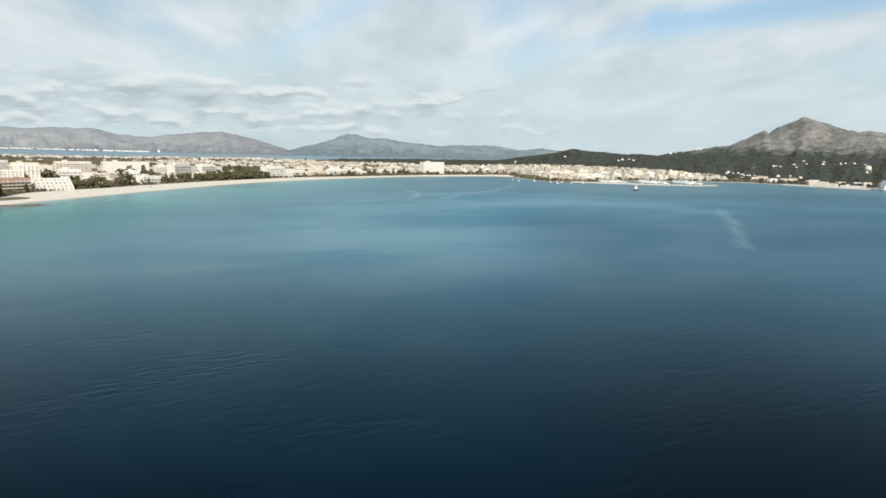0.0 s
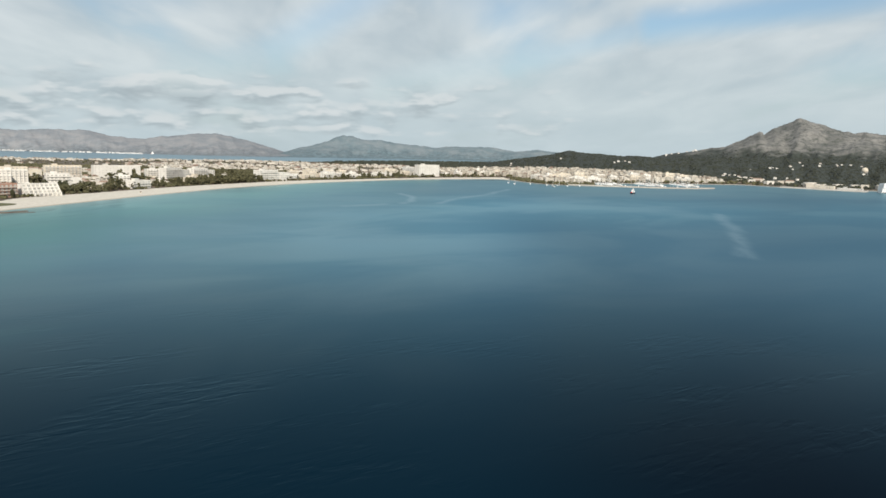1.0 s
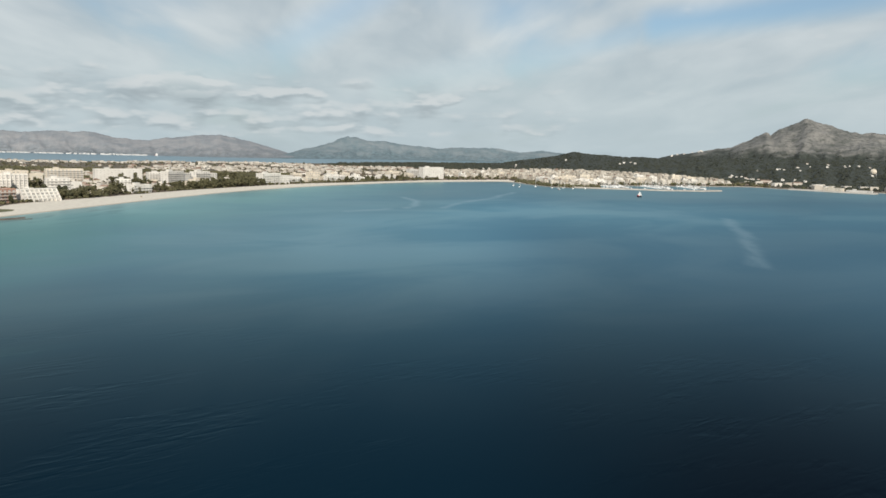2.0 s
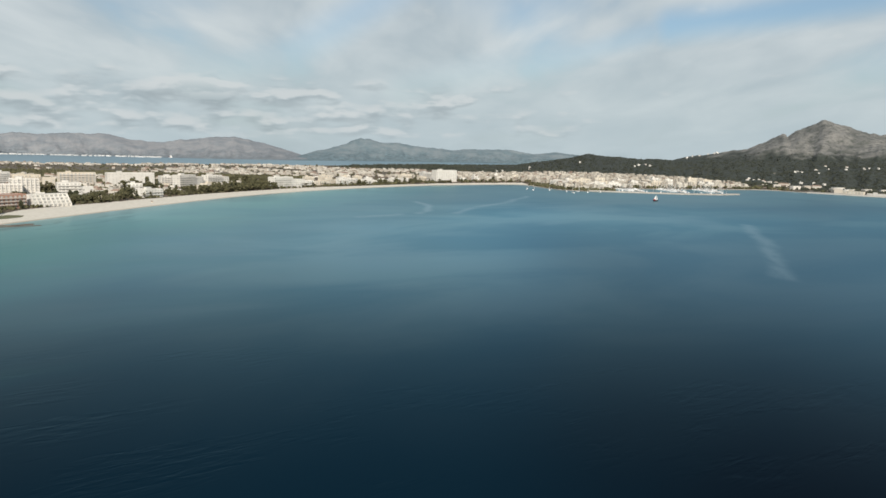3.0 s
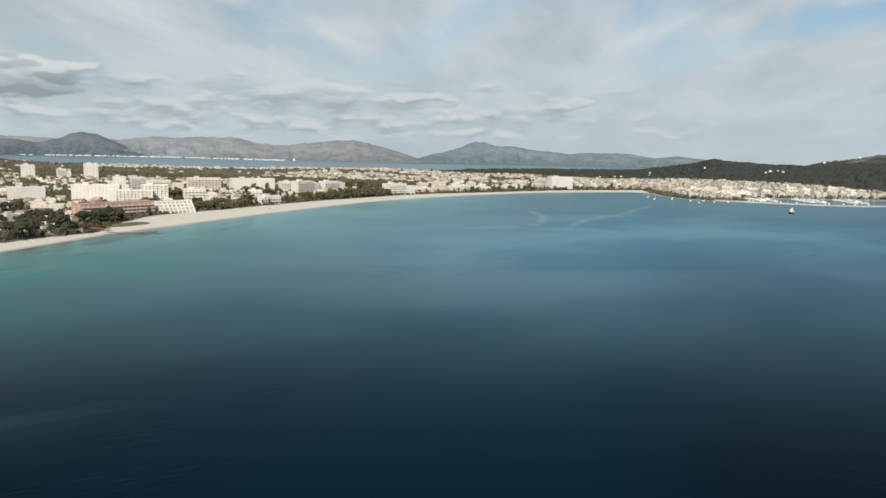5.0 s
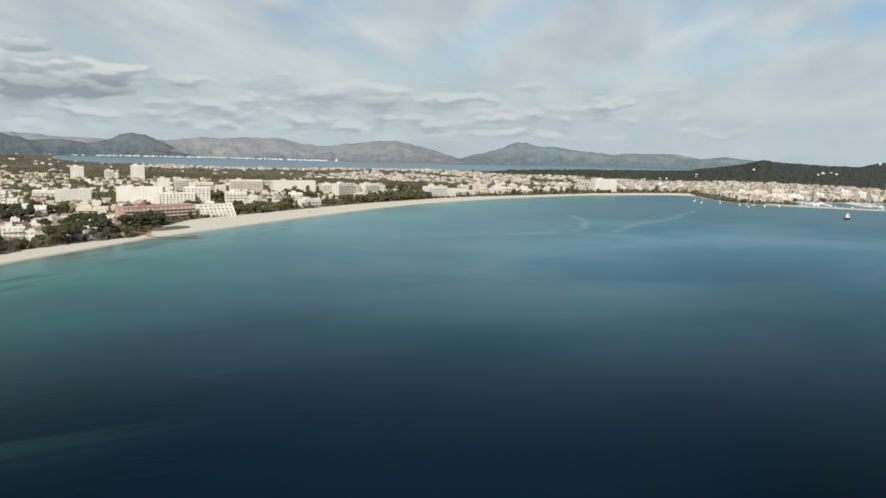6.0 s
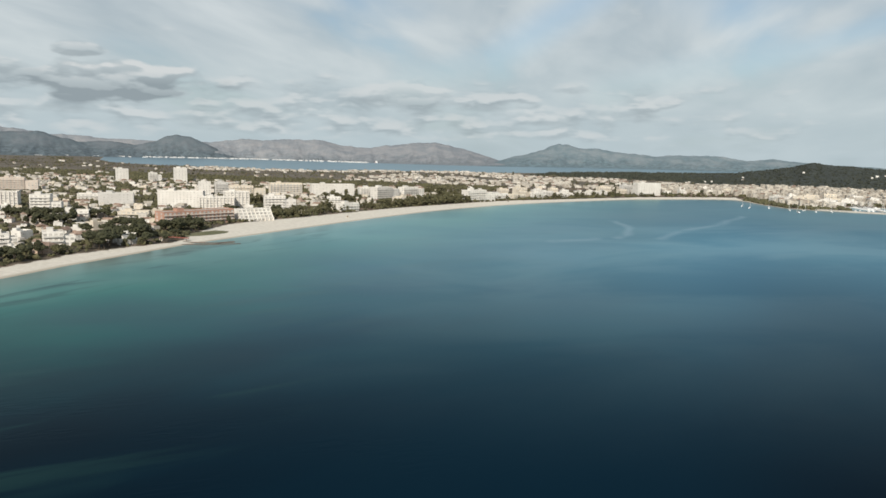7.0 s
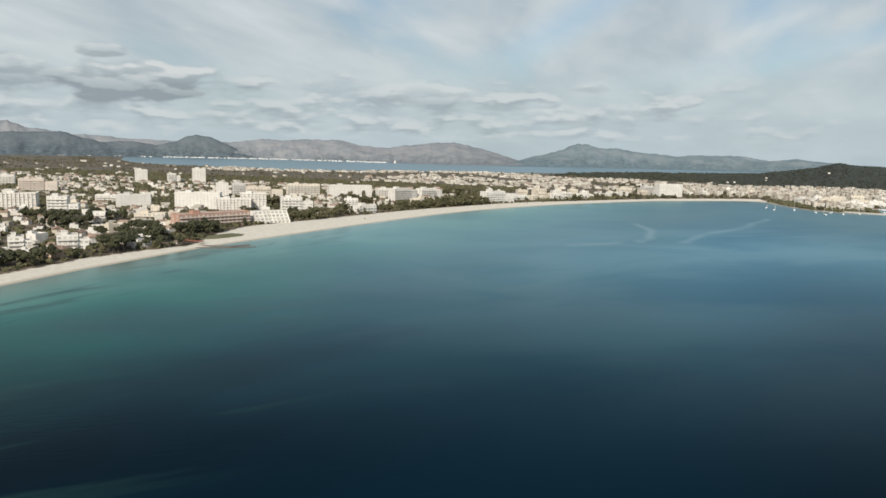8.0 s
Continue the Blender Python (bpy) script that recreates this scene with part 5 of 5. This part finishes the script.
quay("groyne_2", "low dark stone groyne at the beach", [(-379, 602), (-362, 608), (-340, 628)], 0.9, 0.35, DARKSTONE)


def boardwalk():
    r = root("boardwalk", -408, 620, -2, "faded red wooden boardwalk on posts at the beach", "boardwalk")
    for i in range(12):
        part("plank", boxes((i * 2.0, i * 2.0 + 1.85, -1.6, 1.6, 1.0, 1.25)), RED, r)
    for i in range(5):
        for s in (-1.3, 1.1):
            part("post", boxes((i * 5.4 + 0.3, i * 5.4 + 0.6, s, s + 0.25, -2.6, 1.0)), BARK, r)
    return r


boardwalk()


def lawn():
    bm = bmesh.new()
    mid = bm.verts.new((-398, 662, ground_z(-398, 662) + 0.45))
    ring = []
    rng = random.Random(4)
    for i in range(28):
        a = 2 * math.pi * i / 28
        u, v = math.cos(a) * (27 + rng.uniform(-1.5, 1.5)), math.sin(a) * (9 + 4 * math.cos(a) + rng.uniform(-1.2, 1.2))
        x, y = -398 + u * 0.18 - v * 0.98, 662 + u * 0.98 + v * 0.18
        ring.append(bm.verts.new((x, y, ground_z(x, y) + 0.12)))
    for i in range(28):
        bm.faces.new((mid, ring[i], ring[(i + 1) % 28]))
    bmesh.ops.recalc_face_normals(bm, faces=bm.faces)
    tagged(new("lawn", mesh_of("lawn", bm, LAWN)), "patch of dry green lawn beside the sand", "lawn", kind="structure")


lawn()


def rescue_hut(x, y):
    r = root("beach_kiosk", x, y, 20, "small sand-coloured wooden beach kiosk on the sand", "kiosk")
    part("wall", boxes((-1.6, 1.6, -1.4, 1.4, -0.3, 2.4)), CREAM, r)
    part("roof", pitched(bmesh.new(), -1.6, 1.6, -1.4, 1.4, 2.4, 0.9, 0.5, 1.2), TILE, r, "reddish pitched roof")
    part("shutter", boxes((-1.0, 1.0, -1.46, -1.4, 1.0, 2.0)), DARKWOOD, r, "dark closed shutter")
    return r


rescue_hut(-352, 876).scale = (0.6, 0.6, 0.6)
rescue_hut(-402, 606).scale = (0.8, 0.8, 0.8)


# ---- boats ----
def hull_mesh(length, beam, free_, mat, draft=0.5):
    """A boat's hull with a pointed bow along +x and a deck."""
    bm = bmesh.new()
    n, ring = 9, []
    for i in range(n):
        u = i / (n - 1)
        x = (u - 0.5) * length
        b = beam / 2 * (1 - max(0, (u - 0.45) / 0.55) ** 2.2) * (0.82 + 0.18 * min(1, u * 4))
        b = max(b, 0.03)
        top = free_ * (1 + 0.35 * u * u)
        ring.append([bm.verts.new(p) for p in ((x, -b, top), (x, -b * 0.72, 0.05), (x, 0, -draft * (1 - 0.6 * u)), (x, b * 0.72, 0.05), (x, b, top))])
    for p, q in zip(ring, ring[1:]):
        for j in range(4):
            bm.faces.new((p[j], q[j], q[j + 1], p[j + 1]))
        bm.faces.new((p[4], q[4], q[0], p[0]))
    bm.faces.new(ring[0])
    bm.faces.new(ring[-1])
    bmesh.ops.recalc_face_normals(bm, faces=bm.faces)
    return mesh_of("hull", bm, mat)


def sail_mesh(points, mat):
    """A thin sail with thickness and belly."""
    bm = bmesh.new()
    for k, y in enumerate((-0.03, 0.03)):
        v = [bm.verts.new((p[0], y + p[1], p[2])) for p in points]
        bm.faces.new(v if k else v[::-1])
    bm.verts.ensure_lookup_table()
    n = len(points)
    for i in range(n):
        bm.faces.new((bm.verts[i], bm.verts[(i + 1) % n], bm.verts[n + (i + 1) % n], bm.verts[n + i]))
    bmesh.ops.recalc_face_normals(bm, faces=bm.faces)
    return mesh_of("sail", bm, mat)


def pole(a, b, ra, rb, n=6):
    bm = bmesh.new()
    limb(bm, a, b, ra, rb, n)
    return bm


def yacht(x, y, turn, label, length=9.0, hull=HULL, group="moored boats", sails=False):
    r = root("sailing_boat" if sails else "yacht", x, y, turn, label, "boat", "" if sails else group, 0.0)
    deck = 1.7 if sails else 0.95
    tall = 0.92 if sails else 1.25
    part("hull", hull_mesh(length, length * 0.32, deck, hull), hull, r)
    part("cabin", boxes((-length * 0.22, length * 0.16, -length * 0.09, length * 0.09, deck, deck + 0.7), (-length * 0.18, length * 0.08, -length * 0.07, length * 0.07, deck + 0.7, deck + 0.85)), HULL, r)
    part("mast", pole((length * 0.08, 0, deck), (length * 0.08, 0, length * tall), 0.10, 0.06), METAL, r, "thin alloy mast")
    part("boom", pole((length * 0.08, 0, deck + 1.2), (-length * 0.36, 0, deck + 1.25), 0.08, 0.07), METAL, r)
    if sails:
        part("mainsail", sail_mesh([(length * 0.06, 0, 3.0), (-length * 0.36, 0.5, 3.0), (-length * 0.20, 0.5, length * 0.6), (length * 0.06, 0, length * 0.9)], SAIL), SAIL, r, "white mainsail")
        part("jib", sail_mesh([(length * 0.48, 0, 2.4), (length * 0.10, -0.7, 2.6), (length * 0.11, 0, length * 0.8)], SAIL), SAIL, r, "white foresail")
        part("dodger", boxes((-length * 0.46, -length * 0.24, -1.1, 1.1, deck, deck + 1.3)), REDSAIL, r, "red cockpit cover")
    else:
        part("furled_foresail", pole((length * 0.47, 0, deck + 0.3), (length * 0.09, 0, length * tall * 0.92), 0.22, 0.09), SAIL, r, "rolled white foresail")
        part("sail_cover", boxes((-length * 0.34, length * 0.06, -0.16, 0.16, 2.2, 2.5)), DARKHULL, r, "dark sail cover")
    return r


def motorboat(x, y, turn, label):
    r = root("motorboat", x, y, turn, label, "boat", "moored boats", 0.0)
    part("hull", hull_mesh(11, 3.6, 1.3, HULL), HULL, r)
    part("cabin", boxes((-3.0, 1.6, -1.3, 1.3, 1.25, 2.6), (-3.2, 0.6, -1.35, 1.35, 2.6, 2.75)), HULL, r)
    part("windscreen", boxes((1.6, 1.75, -1.2, 1.2, 1.5, 2.4)), GLASS, r, "dark glass windscreen")
    part("flybridge", boxes((-2.2, -0.2, -1.0, 1.0, 2.75, 3.5)), HULL, r)
    return r


yacht(-1500, 3850, 20, "white sailing ship far out across the bay", 16.0, HULL, sails=True)
yacht(299, 1144, 35, "small dark-hulled sailing boat with white sails and a red cover", 10.0, DARKHULL, sails=True)
FLEET = [yacht(139, 1375, 70, "white yacht at anchor with bare mast", 9.5), yacht(340, 1478, 172, "white yacht at its berth with bare mast", 11.0),
         motorboat(352, 1490, -6, "white motor cruiser at its berth")]


def fleet():
    rng = random.Random(17)
    for x, y in ((132, 1420), (196, 1360), (202, 1318), (219, 1366), (257, 1362), (170, 1392), (232, 1345)):
        copy_thing(FLEET[0], pose(x, y, 0, 0, 0, rng.uniform(30, 110)))
    for jx, y0, y1, lean in ((330, 1508, 1432, 0.16), (415, 1528, 1436, 0.09), (495, 1550, 1458, 0.05)):
        for i, y in enumerate(np.arange(y1, y0, 5.2)):
            for s in (-1, 1):
                x = jx + (y0 - y) * lean + s * 9.5
                if rng.random() < 0.12 or (abs(x - 340) < 7 and abs(y - 1478) < 5) or (abs(x - 352) < 9 and abs(y - 1490) < 5):
                    continue
                copy_thing(FLEET[1] if rng.random() < 0.7 else FLEET[2], pose(x, y, 0, 0, 0, (180 if s < 0 else 0) + rng.uniform(-5, 5)))
    for x in np.arange(285, 500, 6.0):
        y = np.interp(x, [243, 300, 400, 470, 512], [1394, 1375, 1352, 1360, 1388]) + 15
        if rng.random() < 0.8:
            copy_thing(FLEET[1] if rng.random() < 0.6 else FLEET[2], pose(x, y, 0, 0, 0, 90 + rng.uniform(-6, 6)))


fleet()


def ferry(x, y, turn):
    r = root("ferry", x, y, turn, "white passenger ferry moored at the quay", "ship", "", 0.0)
    part("hull", hull_mesh(95, 17, 9.0, HULL, 3.0), HULL, r)
    part("waterline_band", boxes((-46.5, 10, -8.62, 8.62, 0.3, 1.3)), DARKHULL, r, "dark band along the waterline")
    part("deckhouse", boxes((-46, 26, -7.8, 7.8, 9.0, 14.5)), HULL, r)
    part("upper_deck", boxes((-44.5, 22, -7.2, 7.2, 14.5, 18.0)), HULL, r)
    part("bridge", boxes((12, 24, -8.2, 8.2, 18.0, 21.2)), HULL, r)
    part("funnel", boxes((-28, -20, -2.6, 2.6, 18.0, 25.5), (-28.4, -19.6, -3, 3, 25.5, 26.2)), DARKHULL, r, "dark blue funnel")
    part("mast", pole((16, 0, 21.2), (16, 0, 28.5), 0.3, 0.15), METAL, r)
    for k, z in enumerate((10.8, 12.9, 16.0)):
        for i in range(14):
            part("window", window_mesh(2.2, 1.0), GLASS, r, at=pose(-40 + i * 4.2, -7.2 if k == 2 else -7.8, z))
    return r


ferry(871, 1384, 4)


# ---- on the slopes ----
def on_hill(hill, bearing, distance):
    x, y = distance * math.sin(radians(bearing)), distance * math.cos(radians(bearing))
    return x, y, hill_z(hill, bearing, distance)


def slope_villas():
    rng = random.Random(23)
    spots = []
    # bearing, distance, how many, spread in degrees and metres
    for hill, az, d, n, sa, sd in (("wooded_hill", 5.2, 2560, 2, 0.3, 60), ("wooded_hill", 9.2, 2560, 2, 0.3, 30), ("wooded_hill", 14.0, 2540, 5, 0.8, 90), ("wooded_hill", 2.4, 2350, 3, 1.8, 80),
                                   ("wooded_hill", 21.8, 2020, 10, 1.1, 40), ("wooded_hill", 25.5, 2450, 7, 3.0, 250), ("wooded_hill", 28.0, 2300, 9, 2.8, 250),
                                   ("wooded_hill", 24.5, 1950, 4, 1.4, 40), ("mountain_east", 17.3, 3950, 5, 0.6, 20), ("mountain_east", 18.6, 3960, 5, 0.6, 20)):
        for _ in range(n):
            spots.append(on_hill(hill, az + rng.uniform(-sa, sa), d + rng.uniform(-sd, sd)))
    for x, y, z in spots:
        k = rng.choice((2, 2, 3, 2))
        o = copy_thing(PROTO[k], pose(x, y, z + 0.8, 0, 0, rng.uniform(-30, 60)))
        s = rng.uniform(0.34, 0.52) * (1.3 if y > 3500 else 1.0)
        o.scale = (s, s, s)
        o["group"] = "villas on the slopes"


slope_villas()


def tank():
    x, y, z = on_hill("wooded_hill", 29.9, 2250)
    r = root("spherical_tank", x, y, 0, "white spherical storage tank on short legs", "tank", "", z)
    bm = bmesh.new()
    bmesh.ops.create_icosphere(bm, subdivisions=3, radius=8.0, matrix=Matrix.Translation((0, 0, 10.5)))
    for f in bm.faces:
        f.smooth = True
    part("vessel", bm, CREAM, r)
    for i in range(8):
        a = i * math.pi / 4
        part("leg", pole((7.4 * math.cos(a), 7.4 * math.sin(a), -3), (7.4 * math.cos(a), 7.4 * math.sin(a), 10.0), 0.4, 0.4), METAL, r)


tank()


def hill_woods():
    """Single crowns on the near slopes, joined."""
    rng = np.random.default_rng(77)
    az, d = rng.uniform(-3, 40, 15000), rng.uniform(1760, 2900, 15000)
    z = np.array([hill_z("wooded_hill", a, b) for a, b in zip(az, d)])
    ok = z > 3.2 + rng.uniform(0, 5, len(z)) * (az < 5)
    az, d, z = az[ok], d[ok], z[ok]
    x, y = d * np.sin(np.radians(az)), d * np.cos(np.radians(az))
    s = rng.uniform(1.7, 3.6, len(x))
    stuff("hill_pines", clumps("hill_pines", np.stack([x, y, z + s * 0.1], 1), s, 0.55, HILLPINE, rng, 0.4), "dark pine crowns covering the hill", "trees")
    az, d = rng.uniform(15, 40, 6000), 2950 + 800 * rng.uniform(0, 1, 6000) ** 1.8
    z = np.array([hill_z("mountain_east", a, b) for a, b in zip(az, d)])
    x, y = d * np.sin(np.radians(az)), d * np.cos(np.radians(az))
    keep = z < 78 + rng.normal(0, 9, len(z))
    x, y, z = x[keep], y[keep], z[keep]
    s = rng.uniform(1.8, 4.0, len(x))
    stuff("mountain_pines", clumps("mountain_pines", np.stack([x, y, z + s * 0.1], 1), s, 0.55, HILLPINE, rng, 0.4), "dark pine crowns on the foot of the mountain", "trees")


hill_woods()
